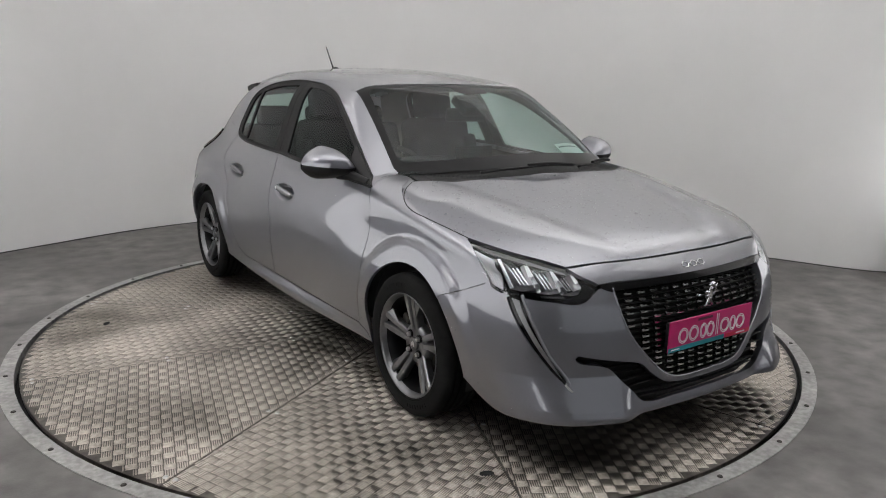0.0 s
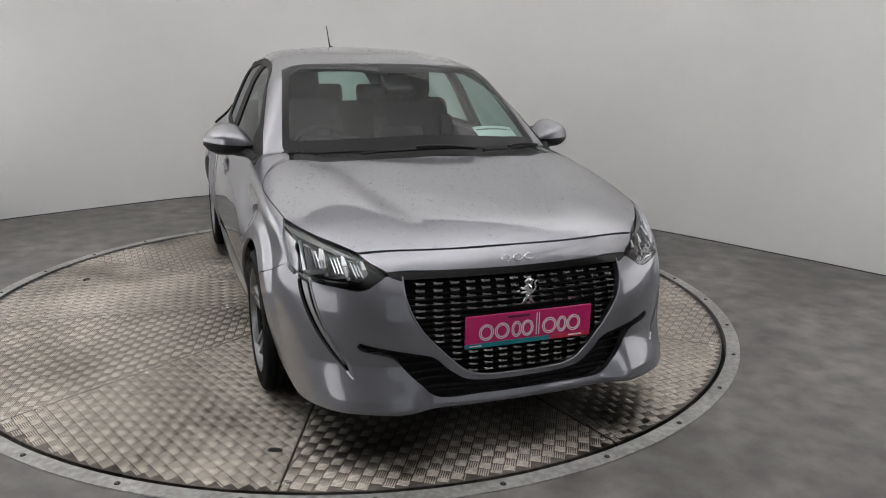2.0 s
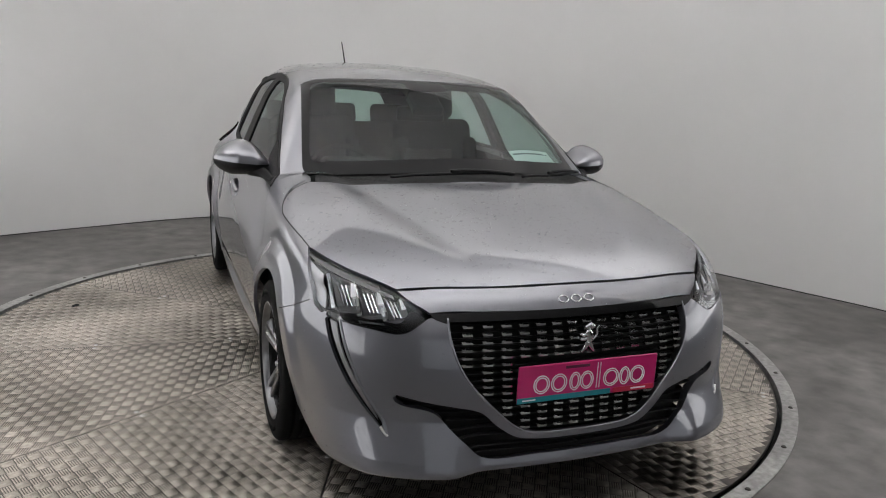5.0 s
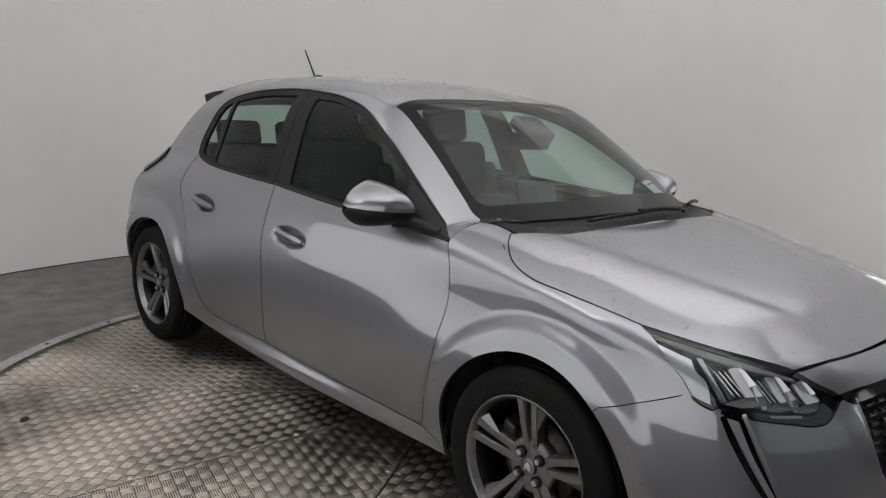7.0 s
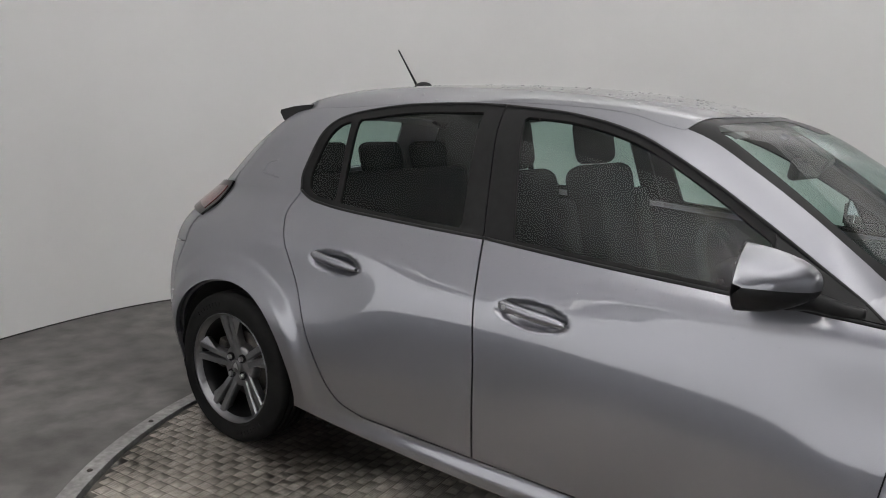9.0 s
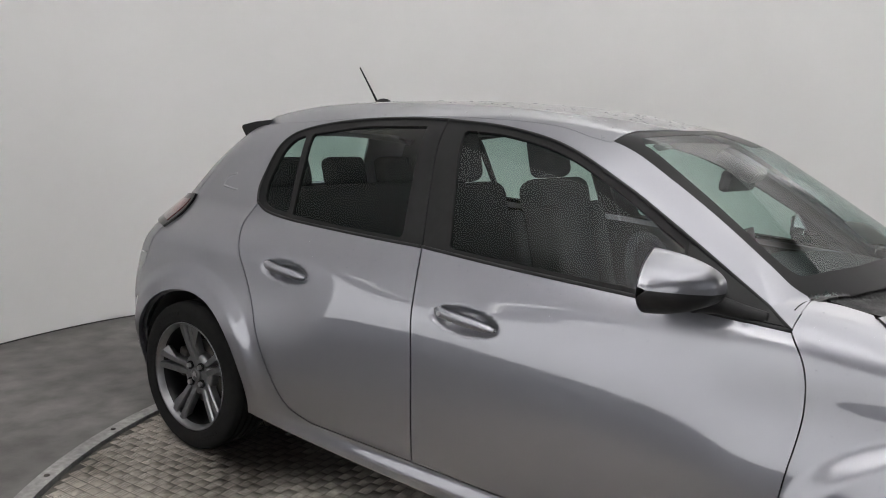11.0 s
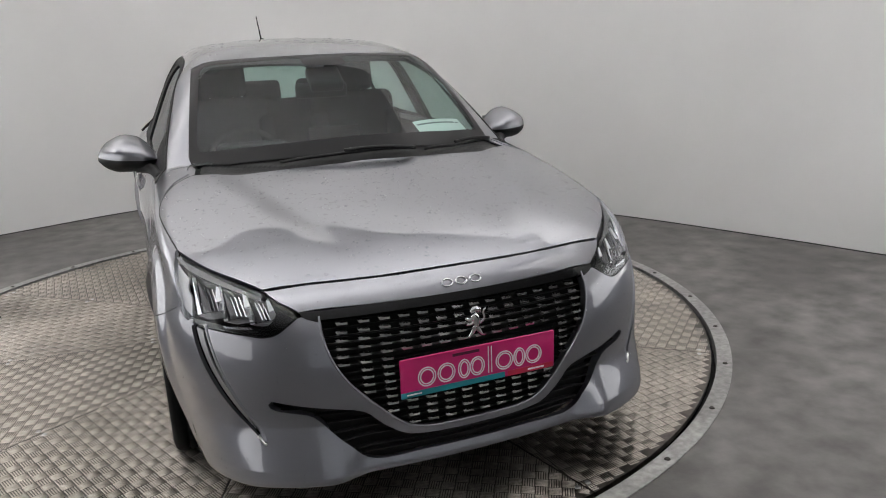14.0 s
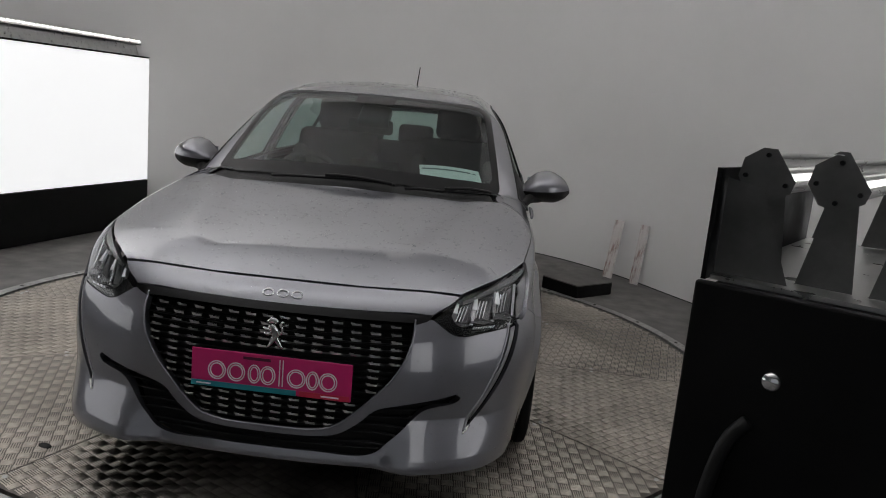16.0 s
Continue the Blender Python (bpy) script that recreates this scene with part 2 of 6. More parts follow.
ROOF = softened(pchip([(-1.0, 1.16), (-0.6, 1.285), (-0.35, 1.345), (-0.1, 1.385), (0.1, 1.402), (0.3, 1.411), (0.55, 1.412), (0.8, 1.405), (1.0, 1.392), (1.2, 1.362), (1.3, 1.342), (1.5, 1.295), (1.9, 1.18)]), -1.0, 1.9, 0.2)
NOSE = softened(pchip([(0.05, -1.96), (0.15, -2.06), (0.185, -2.094), (0.205, -2.101), (0.24, -2.091), (0.28, -2.084), (0.36, -2.075), (0.50, -2.062), (0.575, -2.045), (0.645, -2.018), (0.70, -1.995), (0.76, -1.94), (0.84, -1.80), (1.0, -1.3)]), 0.05, 1.0, 0.03)
TAIL = pchip([(0.1, 1.82), (0.25, 1.88), (0.5, 1.935), (0.75, 1.89), (0.84, 1.83), (0.92, 1.755), (1.0, 1.675), (1.1, 1.575), (1.2, 1.475), (1.3, 1.385), (1.4, 1.30)])


def half_width(y, z):
    w = PLAN(y) + SECTION(z - WAIST(y) * bump(z, 0.62, 0.25)) + CABIN(y) * (lambda t: t * t * (3 - 2 * t))(np.clip((z - 0.80) / 0.18, 0, 1))
    # flared wheel arches with a crease at either side of the step
    for hy in (-HUB_Y, HUB_Y):
        r = np.hypot(y - hy, z - HUB_Z)
        t = np.clip((0.458 - r) / 0.064, 0, 1)
        t = t * t * (3 - 2 * t)
        w = w + 0.017 * t * np.clip((z - 0.2) / 0.2, 0, 1)
    # the sill stands out below the doors as a narrow ledge
    t = np.clip((0.272 - z) / 0.05, 0, 1)
    w = w + 0.020 * t * t * (3 - 2 * t) * bump(y, -0.02, 1.1)
    # cups behind the door handles
    for cy, cz in ((-0.012, 0.757), (0.752, 0.787)):
        r = np.hypot((y - cy - 0.3 * (z - cz)) / 0.128, (z - cz) / 0.043)
        t = np.clip((1 - r) / 0.55, 0, 1)
        w = w - 0.030 * t * t * (3 - 2 * t)
    return w


def windscreen(x, y):
    base = -1.105 + 0.56 * x * x
    d = y - base
    return 0.955 - 0.06 * x * x + 0.665 * d - 0.075 * d * d


def deck(x, y):
    ax = np.abs(x)
    bonnet = BONNET(y) - 0.085 * ax ** 2 - 0.10 * np.clip(ax - 0.42, 0, 1) ** 2
    # raised flanks of the bonnet either side of a flatter middle
    side = 0.35 + 0.25 * np.clip((y + 1.92) / 0.80, 0, 1)
    d = ax - side
    ridge = np.clip(1.10 - np.sqrt((d / np.where(d < 0, 0.11, 0.26)) ** 2 + 0.010), 0, 1)
    bonnet = bonnet + 0.0105 * ridge * ridge * (3 - 2 * ridge) * np.clip((y + 2.0) / 0.3, 0, 1)
    roof = ROOF(y) - 0.14 * ax ** 2 - 0.5 * np.clip(ax - 0.35, 0, 1) ** 3
    glass = windscreen(x, y)
    cabin = -smax(-glass, -roof, 0.03)
    return np.maximum(bonnet, cabin)


def nose(x, z):
    ax = np.abs(x)
    # chin ledge at the corners of the bumper
    t, u = np.clip((0.345 - z) / 0.11, 0, 1), np.clip((ax - 0.32) / 0.14, 0, 1)
    ledge = 0.038 * (0.7 * t + 0.3 * t * t * (3 - 2 * t)) * u * u * (3 - 2 * u)
    return NOSE(z) + 0.20 * ax ** 2 + 0.9 * np.clip(ax - 0.40, 0, 1) ** 2 - ledge


def tail(x, z):
    ax = np.abs(x)
    return TAIL(z) - 0.16 * ax ** 2 - 0.8 * np.clip(ax - 0.45, 0, 1) ** 2


def form(p):
    """Below zero inside the car's outer skin."""
    x, y, z = p[..., 0], p[..., 1], p[..., 2]
    side = np.abs(x) - half_width(y, z)
    top = (z - deck(x, y)) * 0.85
    k = 0.05 + 0.07 * np.clip((z - 0.9) / 0.3, 0, 1)
    f = smax(side, top, k)
    f = smax(f, (nose(x, z) - y) * 0.8, 0.10)
    f = smax(f, (y - tail(x, z)) * 0.8, 0.12)
    return smax(f, 0.15 - z, 0.02)


def strike(start, way, far, steps=40):
    """Where lines from start (outside) along way first enter the form; far: how long they are. Also tells which do."""
    start, way = np.asarray(start, float), np.asarray(way, float)
    n = start.shape[:-1]
    near, hit = np.zeros(n), np.zeros(n, bool)
    lo, hi = np.zeros(n), np.full(n, float(far))
    for s in np.linspace(0, far, 60)[1:]:
        inside = form(start + way * s) < 0
        fresh = inside & ~hit
        hi = np.where(fresh, s, hi)
        lo = np.where(~inside & ~hit, s, lo)
        hit |= inside
    for _ in range(steps // 2):
        mid = (lo + hi) / 2
        inside = form(start + way * mid[..., None]) < 0
        hi, lo = np.where(inside, mid, hi), np.where(inside, lo, mid)
    return start + way * ((lo + hi) / 2)[..., None], hit

# ---- mesh tools ----
def mesh_object(name, verts, faces, mat, parent=None, label="", smooth=True):
    me = bpy.data.meshes.new(name)
    me.from_pydata([tuple(map(float, v)) for v in verts], [], [tuple(int(i) for i in f) for f in faces])
    me.materials.append(mat)
    me.polygons.foreach_set("use_smooth", [smooth] * len(me.polygons))
    me.update()
    ob = new(name, me)
    ob.parent = parent
    return tagged(ob, label)


def part(name, bm, mat, parent=None, label="", smooth=False):
    me = bpy.data.meshes.new(name)
    bm.normal_update()
    bm.to_mesh(me)
    bm.free()
    me.materials.append(mat)
    me.polygons.foreach_set("use_smooth", [smooth] * len(me.polygons))
    ob = new(name, me)
    ob.parent = parent
    return tagged(ob, label)


def thing(name, label, category, group="", kind="", m=None):
    ob = tagged(new(name), label, category, group, kind)
    ob.empty_display_size = 0.1
    if m is not None:
        ob.matrix_basis = m
    return ob


def assembly(name, label, parent, m=None):
    """A part made of pieces of its own, under a thing."""
    ob = tagged(new(name), label)
    ob.empty_display_size, ob.parent = 0.1, parent
    if m is not None:
        ob.matrix_basis = m
    return ob


def add_box(bm, sx, sy, sz, m=Matrix(), bevel=0.0, segments=2):
    made = bmesh.ops.create_cube(bm, size=1, matrix=m @ Matrix.Diagonal((sx, sy, sz, 1)))
    if bevel:
        edges = {e for v in made["verts"] for e in v.link_edges}
        bmesh.ops.bevel(bm, geom=list(edges), offset=bevel, segments=segments, affect="EDGES", profile=0.5)
    return bm


def box(sx, sy, sz, m=Matrix(), bevel=0.0, segments=2):
    return add_box(bmesh.new(), sx, sy, sz, m, bevel, segments)


def add_tube(bm, r1, r2, depth, m=Matrix(), n=24):
    bmesh.ops.create_cone(bm, cap_ends=True, segments=n, radius1=r1, radius2=r2, depth=depth, matrix=m)
    return bm


def lathe(profile, n=64, axis="X"):
    """A closed ring turned from (radius, along) pairs about the x axis."""
    k = len(profile)
    verts, faces = [], []
    for i in range(n):
        a = 2 * math.pi * i / n
        verts += [(w, r * math.cos(a), r * math.sin(a)) for r, w in profile]
    for i in range(n):
        j = (i + 1) % n
        faces += [(i * k + p, i * k + p + 1, j * k + p + 1, j * k + p) for p in range(k - 1)]
    return verts, faces


def spline(points, step=0.01, closed=False):
    """A smooth line through the points."""
    p = np.array(points, float)
    if len(p) < 3:
        n = max(2, int(np.linalg.norm(p[-1] - p[0]) / step) + 1)
        return p[0] + (p[-1] - p[0]) * np.linspace(0, 1, n)[:, None]
    q = np.vstack([2 * p[0] - p[1], p, 2 * p[-1] - p[-2]])
    out = []
    for i in range(len(p) - 1):
        a, b, c, d = q[i:i + 4]
        n = max(2, int(np.linalg.norm(c - b) / step) + 1)
        # centripetal knots keep the line from overshooting
        t1 = max(np.linalg.norm(b - a), 1e-6) ** 0.5
        t2 = t1 + max(np.linalg.norm(c - b), 1e-6) ** 0.5
        t3 = t2 + max(np.linalg.norm(d - c), 1e-6) ** 0.5
        t = np.linspace(t1, t2, n, endpoint=False)[:, None]
        a1, a2, a3 = (t1 - t) / t1 * a + t / t1 * b, (t2 - t) / (t2 - t1) * b + (t - t1) / (t2 - t1) * c, (t3 - t) / (t3 - t2) * c + (t - t2) / (t3 - t2) * d
        b1, b2 = (t2 - t) / t2 * a1 + t / t2 * a2, (t3 - t) / (t3 - t1) * a2 + (t - t1) / (t3 - t1) * a3
        out.append((t2 - t) / (t2 - t1) * b1 + (t - t1) / (t2 - t1) * b2)
    return np.vstack(out + [p[-1:]])


def outline(*runs, step=0.006):
    """A closed outline from smooth runs that meet in corners: its points and its corners."""
    pts, corners = [], []
    for run in runs:
        line = spline(run, step)
        if pts and np.linalg.norm(pts[-1][-1] - line[0]) > 1e-4:
            pts.append(spline([pts[-1][-1], line[0]], step)[:-1])
            corners.append(pts[-1][0])
        pts.append(line[:-1] if np.linalg.norm(line[-1] - line[0]) > 1e-4 or len(runs) > 1 else line)
        corners.append(line[0])
        last = line[-1]
        pts.append(last[None])
    first = pts[0][0]
    if np.linalg.norm(last - first) > 1e-4:
        corners.append(last)
        pts.append(spline([last, first], step))
    p = np.vstack(pts)
    keep = np.r_[True, np.linalg.norm(np.diff(p, axis=0), axis=1) > 1e-5]
    p = p[keep]
    if np.linalg.norm(p[0] - p[-1]) < 1e-4:
        p = p[:-1]
    return p, (np.array(corners) if len(runs) > 1 or np.linalg.norm(last - first) > 1e-4 else np.zeros((0, 2)))


def flip(shape):
    """The same outline on the other side (first coordinate negated)."""
    return shape[0] * (-1, 1), shape[1] * (-1, 1)


def within_loop(p, loop):
    inside = np.zeros(len(p), bool)
    x, y = p[:, 0], p[:, 1]
    for (x1, y1), (x2, y2) in zip(loop, np.roll(loop, -1, 0)):
        if y1 == y2:
            continue
        crosses = (y1 > y) != (y2 > y)
        inside ^= crosses & (x < (x2 - x1) * (y - y1) / (y2 - y1) + x1)
    return inside


def fill(shapes, cell, gap=0.0):
    """Covers the area within the first outline and outside the others with small quads whose rim lies on the outlines."""
    loops = [s[0] for s in shapes]
    lo, hi = loops[0].min(0) - cell, loops[0].max(0) + cell
    nu, nv = [int(n) + 2 for n in (hi - lo) / cell]
    grid = lo + np.stack(np.meshgrid(np.arange(nu), np.arange(nv), indexing="ij"), -1).reshape(-1, 2) * cell
    inside = within_loop(grid, loops[0])
    for loop in loops[1:]:
        inside &= ~within_loop(grid, loop)
    best, near, inward = np.full(len(grid), 9.0), grid.copy(), np.zeros_like(grid)
    for n, loop in enumerate(loops):
        a, b = loop, np.roll(loop, -1, 0)
        area = (a[:, 0] * b[:, 1] - b[:, 0] * a[:, 1]).sum()
        side = (1 if area > 0 else -1) * (1 if n == 0 else -1)
        close = np.flatnonzero(np.all((grid > loop.min(0) - cell) & (grid < loop.max(0) + cell), 1))
        for chunk in np.array_split(close, max(1, len(close) * len(loop) // 2000000)):
            ab = b - a
            t = np.clip(((grid[chunk, None] - a) * ab).sum(-1) / np.maximum((ab * ab).sum(-1), 1e-12), 0, 1)
            q = a + t[..., None] * ab
            d = np.linalg.norm(grid[chunk, None] - q, axis=-1)
            i = d.argmin(1)
            d, q = d[np.arange(len(chunk)), i], q[np.arange(len(chunk)), i]
            better = d < best[chunk]
            c = chunk[better]
            way = ab[i[better]]
            way = way / np.maximum(np.linalg.norm(way, axis=1, keepdims=True), 1e-9)
            best[c], near[c], inward[c] = d[better], q[better], np.c_[-way[:, 1], way[:, 0]] * side
    on = best < cell * 0.52
    pos = np.where(on[:, None], near + inward * gap, grid)
    for s in shapes:
        for corner in s[1]:
            i = np.linalg.norm(np.where(on[:, None], near, 1e6) - corner, axis=1).argmin()
            if on[i]:
                pos[i] = corner + inward[i] * gap
    ok = inside | on
    ids = np.arange(nu * nv).reshape(nu, nv)
    quads = np.stack([ids[:-1, :-1], ids[1:, :-1], ids[1:, 1:], ids[:-1, 1:]], -1).reshape(-1, 4)
    centre = pos[quads].mean(1)
    allow = within_loop(centre, loops[0])
    for loop in loops[1:]:
        allow &= ~within_loop(centre, loop)
    good = ok[quads].sum(1)
    plain = (good == 4) & (inside & ~on)[quads].all(1)
    faces = [tuple(f) for f in quads[plain]]
    least = 0.015 * cell * cell

    def area(t):
        (ax, ay), (bx, by), (cx, cy) = pos[t[0]], pos[t[1]], pos[t[2]]
        return ((bx - ax) * (cy - ay) - (cx - ax) * (by - ay)) / 2

    for f in quads[(good == 4) & ~plain & (allow | (inside[quads].sum(1) > 0))]:
        a, b, c, d = f
        one, two = ((a, b, c), (a, c, d)), ((a, b, d), (b, c, d))
        best_split = max((one, two), key=lambda pair: min(area(t) for t in pair))
        faces += [t for t in best_split if area(t) > least]
    for f in quads[good == 3]:
        tri = tuple(i for i in f if ok[i])
        if area(tri) > least and (inside[list(tri)].any() or within_loop(pos[list(tri)].mean(0)[None], loops[0])[0]):
            faces.append(tri)
    return pos, faces


def slope(p, e=1e-4):
    g = np.stack([form(p + d) - form(p - d) for d in np.eye(3) * e], -1)
    return g / np.maximum(np.linalg.norm(g, axis=-1, keepdims=True), 1e-9)


def from_side(s):
    return lambda q: (np.c_[np.full(len(q), s * 1.3), q], np.tile((-s, 0.0, 0.0), (len(q), 1)), 1.25)


def from_top(q):
    return np.c_[q, np.full(len(q), 1.7)], np.tile((0.0, 0.0, -1.0), (len(q), 1)), 1.5


AXIS_Y, ARC = -1.35, 0.72
REAR_Y = 1.0


def from_nose(q):
    a = q[:, 0] / ARC
    way = np.c_[np.sin(a), -np.cos(a), 0 * a]
    return np.c_[0 * a, 0 * a + AXIS_Y, q[:, 1]] + way * 1.2, -way, 1.15


def from_rear(q):
    a = q[:, 0] / ARC
    way = np.c_[np.sin(a), np.cos(a), 0 * a]
    return np.c_[0 * a, 0 * a + REAR_Y, q[:, 1]] + way * 1.3, -way, 1.25


def skin(name, shapes, view, mat, parent, cell=0.012, gap=0.002, depth=0.014, lift=0.0, label="", skip=None):
    """A panel of the car's skin: the outlines, seen along the view, laid on the form, with a turned-in rim."""
    flat, faces = fill(shapes, cell, gap)
    used = np.unique(np.concatenate([np.array(f) for f in faces]))
    start, way, far = view(flat[used])
    p, hit = strike(start, way, far)
    good = set(used[hit].tolist())
    faces = [f for f in faces if all(i in good for i in f)]
    index = {int(i): n for n, i in enumerate(used)}
    n = slope(p)
    p = p + n * lift
    faces = [tuple(index[int(i)] for i in f) for f in faces]
    if skip:
        faces = [f for f in faces if not skip(*p[list(f)].mean(0))]
    f0 = np.array([f[:3] for f in faces])
    cr = np.cross(p[f0[:, 1]] - p[f0[:, 0]], p[f0[:, 2]] - p[f0[:, 0]])
    if (cr * n[f0[:, 0]]).sum() < 0:
        faces = [f[::-1] for f in faces]
    verts = [p]
    if depth:
        seen = {}
        for f in faces:
            for a, b in zip(f, f[1:] + f[:1]):
                seen[(a, b)] = True
        rim = [(a, b) for a, b in seen if (b, a) not in seen]
        ends = sorted({i for e in rim for i in e})
        at = {i: len(p) + k for k, i in enumerate(ends)}
        verts += [p[ends], p[ends] - n[ends] * depth]
        faces += [(at[b], at[a], at[a] + len(ends), at[b] + len(ends)) for a, b in rim]
    ob = mesh_object(name, np.vstack(verts), faces, mat, parent, label)
    normals = np.zeros(len(ob.data.vertices) * 3, np.float32)
    ob.data.vertices.foreach_get("normal", normals)
    normals = normals.reshape(-1, 3)
    normals[:len(p)] = n
    ob.data.normals_split_custom_set_from_vertices(normals.tolist())
    return ob


def strip(line, width, height, normals=None):
    """Points and faces of a half-round bead along a line of places."""
    line = np.asarray(line, float)
    t = np.gradient(line, axis=0)
    t /= np.maximum(np.linalg.norm(t, axis=1, keepdims=True), 1e-9)
    n = slope(line) if normals is None else np.asarray(normals, float)
    s = np.cross(t, n)
    ang = np.linspace(0, math.pi, 7)
    rows = [line + s * (width / 2 * math.cos(a)) + n * (height * math.sin(a)) for a in ang]
    k, m = len(rows), len(line)
    verts = np.stack(rows, 1).reshape(-1, 3)
    faces = [(i * k + j, i * k + j + 1, (i + 1) * k + j + 1, (i + 1) * k + j) for i in range(m - 1) for j in range(k - 1)]
    faces += [tuple(range(k))[::-1], tuple((m - 1) * k + j for j in range(k))]
    return verts, faces


def pipe(line, radius, n=10, radii=None):
    """A round bar along a line of places."""
    line = np.asarray(line, float)
    t = np.gradient(line, axis=0)
    t /= np.maximum(np.linalg.norm(t, axis=1, keepdims=True), 1e-9)
    ref = np.eye(3)[np.abs(t).max(0).argmin()]
    u = np.cross(t, ref)
    u /= np.linalg.norm(u, axis=1, keepdims=True)
    v = np.cross(u, t)
    r = np.full(len(line), radius) if radii is None else np.asarray(radii)
    a = 2 * math.pi * np.arange(n) / n
    verts = (line[:, None] + r[:, None, None] * (np.cos(a)[None, :, None] * u[:, None] + np.sin(a)[None, :, None] * v[:, None])).reshape(-1, 3)
    m = len(line)
    faces = [(i * n + j, i * n + (j + 1) % n, (i + 1) * n + (j + 1) % n, (i + 1) * n + j) for i in range(m - 1) for j in range(n)]
    faces += [tuple(range(n))[::-1], tuple((m - 1) * n + j for j in range(n))]
    return verts, faces


def on_side(s, yz):
    q = np.array(yz, float).reshape(-1, 2)
    return strike(*from_side(s)(q))[0]


def on_top(xy):
    return strike(*from_top(np.array(xy, float).reshape(-1, 2)))[0]


def on_nose(az):
    return strike(*from_nose(np.array(az, float).reshape(-1, 2)))[0]

# ---- the studio: floor, turntable, curved wall, ceiling ----
TABLE_X, TABLE_Y, TABLE_R = -0.14, -0.25, 2.0


def ring_mesh(name, r0, r1, z0, z1, mat, parent=None, n=160, centre=(TABLE_X, TABLE_Y), label=""):
    verts, faces = [], []
    for i in range(n):
        a = 2 * math.pi * i / n
        c, s = math.cos(a), math.sin(a)
        verts += [(centre[0] + r * c, centre[1] + r * s, z) for r, z in ((r0, z0), (r0, z1), (r1, z1), (r1, z0))]
    for i in range(n):
        j = (i + 1) % n
        faces += [(4 * i + k, 4 * j + k, 4 * j + (k + 1) % 4, 4 * i + (k + 1) % 4) for k in range(3)]
    return mesh_object(name, verts, faces, mat, parent, label, smooth=False)


def floor_sheet():
    """The floor with a round opening for the turntable."""
    n = 160
    verts, faces = [], []
    for i in range(n):
        a = 2 * math.pi * i / n
        c, s = math.cos(a), math.sin(a)
        far = 11.0 / max(abs(c), abs(s))
        verts += [(TABLE_X + (TABLE_R + 0.085) * c, TABLE_Y + (TABLE_R + 0.085) * s, 0), (TABLE_X + far * c, TABLE_Y + far * s, 0)]
    for i in range(n):
        j = (i + 1) % n
        faces.append((2 * i, 2 * i + 1, 2 * j + 1, 2 * j))
    return tagged(mesh_object("floor", verts, faces, FLOOR, None, "", False), "worn mid-grey coated concrete floor with stains", "floor", kind="structure")


floor_sheet()


WALL_PLAN = spline([(2.75, -3.42), (3.42, -2.40), (4.00, -1.45), (3.47, -1.10), (3.13, -0.38), (2.68, 0.62), (2.13, 1.60), (1.66, 2.36), (1.04, 2.94), (0.10, 3.25), (-0.88, 3.14), (-1.70, 2.83), (-2.46, 2.485), (-3.1, 2.12), (-3.65, 1.1), (-3.9, -0.4)], 0.08)


def wall_sheet():
    """The curved white wall, thick, from one light box round the back to the other."""
    p = WALL_PLAN
    t = np.gradient(p, axis=0)
    t /= np.linalg.norm(t, axis=1, keepdims=True)
    out = p + np.c_[t[:, 1], -t[:, 0]] * 0.12
    verts, faces, n = [], [], len(p)
    for (x, y), (u, v) in zip(p, out):
        verts += [(x, y, -0.05), (x, y, 4.95), (u, v, 4.95), (u, v, -0.05)]
    for i in range(n - 1):
        faces += [(4 * i + k, 4 * i + (k + 1) % 4, 4 * i + 4 + (k + 1) % 4, 4 * i + 4 + k) for k in range(4)]
    faces += [(0, 3, 2, 1), (4 * n - 4, 4 * n - 3, 4 * n - 2, 4 * n - 1)]
    ob = mesh_object("wall_curved", verts, faces, WALL, None, "", True)
    ob.data.set_sharp_from_angle(angle=radians(40))
    return tagged(ob, "smooth curved white studio wall with faint scuffs", "wall", kind="structure")


wall_sheet()
for name, sx, sy, x, y in (("wall_west", 0.15, 14.8, -7.4, -1.6), ("wall_east", 0.15, 14.8, 7.4, -1.6), ("wall_north", 15, 0.15, 0, 5.8)):
    tagged(part(name, box(sx, sy, 5.6, pose(x, y, 2.8)), HALL), "plain dark painted hall wall", "wall", kind="structure")
# South wall stays out of view; its opening is added to brighten the car's front.
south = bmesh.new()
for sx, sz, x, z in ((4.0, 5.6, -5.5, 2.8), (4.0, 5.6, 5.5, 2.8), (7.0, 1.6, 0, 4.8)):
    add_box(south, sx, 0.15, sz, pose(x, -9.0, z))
tagged(part("wall_south", south, HALL), "plain unseen hall wall with a wide opening added for fill light", "wall", kind="structure")
tagged(part("ceiling", box(9.4, 6.8, 0.1, pose(0, 0.80, 5.0)), CEILING), "dark grey painted ceiling lit from below", "ceiling", kind="structure")
tagged(part("ceiling_hall", box(15.2, 15.2, 0.1, pose(0, -1.6, 5.65)), HALL), "dark ceiling of the unlit hall behind the booth", "ceiling", kind="structure")

# thin dark joint where the wall meets the floor
joint = np.c_[WALL_PLAN[:-14], np.full(len(WALL_PLAN) - 14, 0.003)]
tagged(mesh_object("baseboard", *pipe(joint, 0.005, 6), SKIRTING), "thin dark joint along the wall foot", "trim", kind="structure")

turntable = thing("turntable", "round steel turntable clad in worn tread plate, flush with the floor", "turntable")
turntable.location = (TABLE_X, TABLE_Y, 0)
tilt_back = Matrix.Translation((-TABLE_X, -TABLE_Y, 0))


def under(ob):
    """Hang ob, built in world places, below the turntable."""
    ob.parent = turntable
    ob.matrix_parent_inverse = tilt_back
    return ob


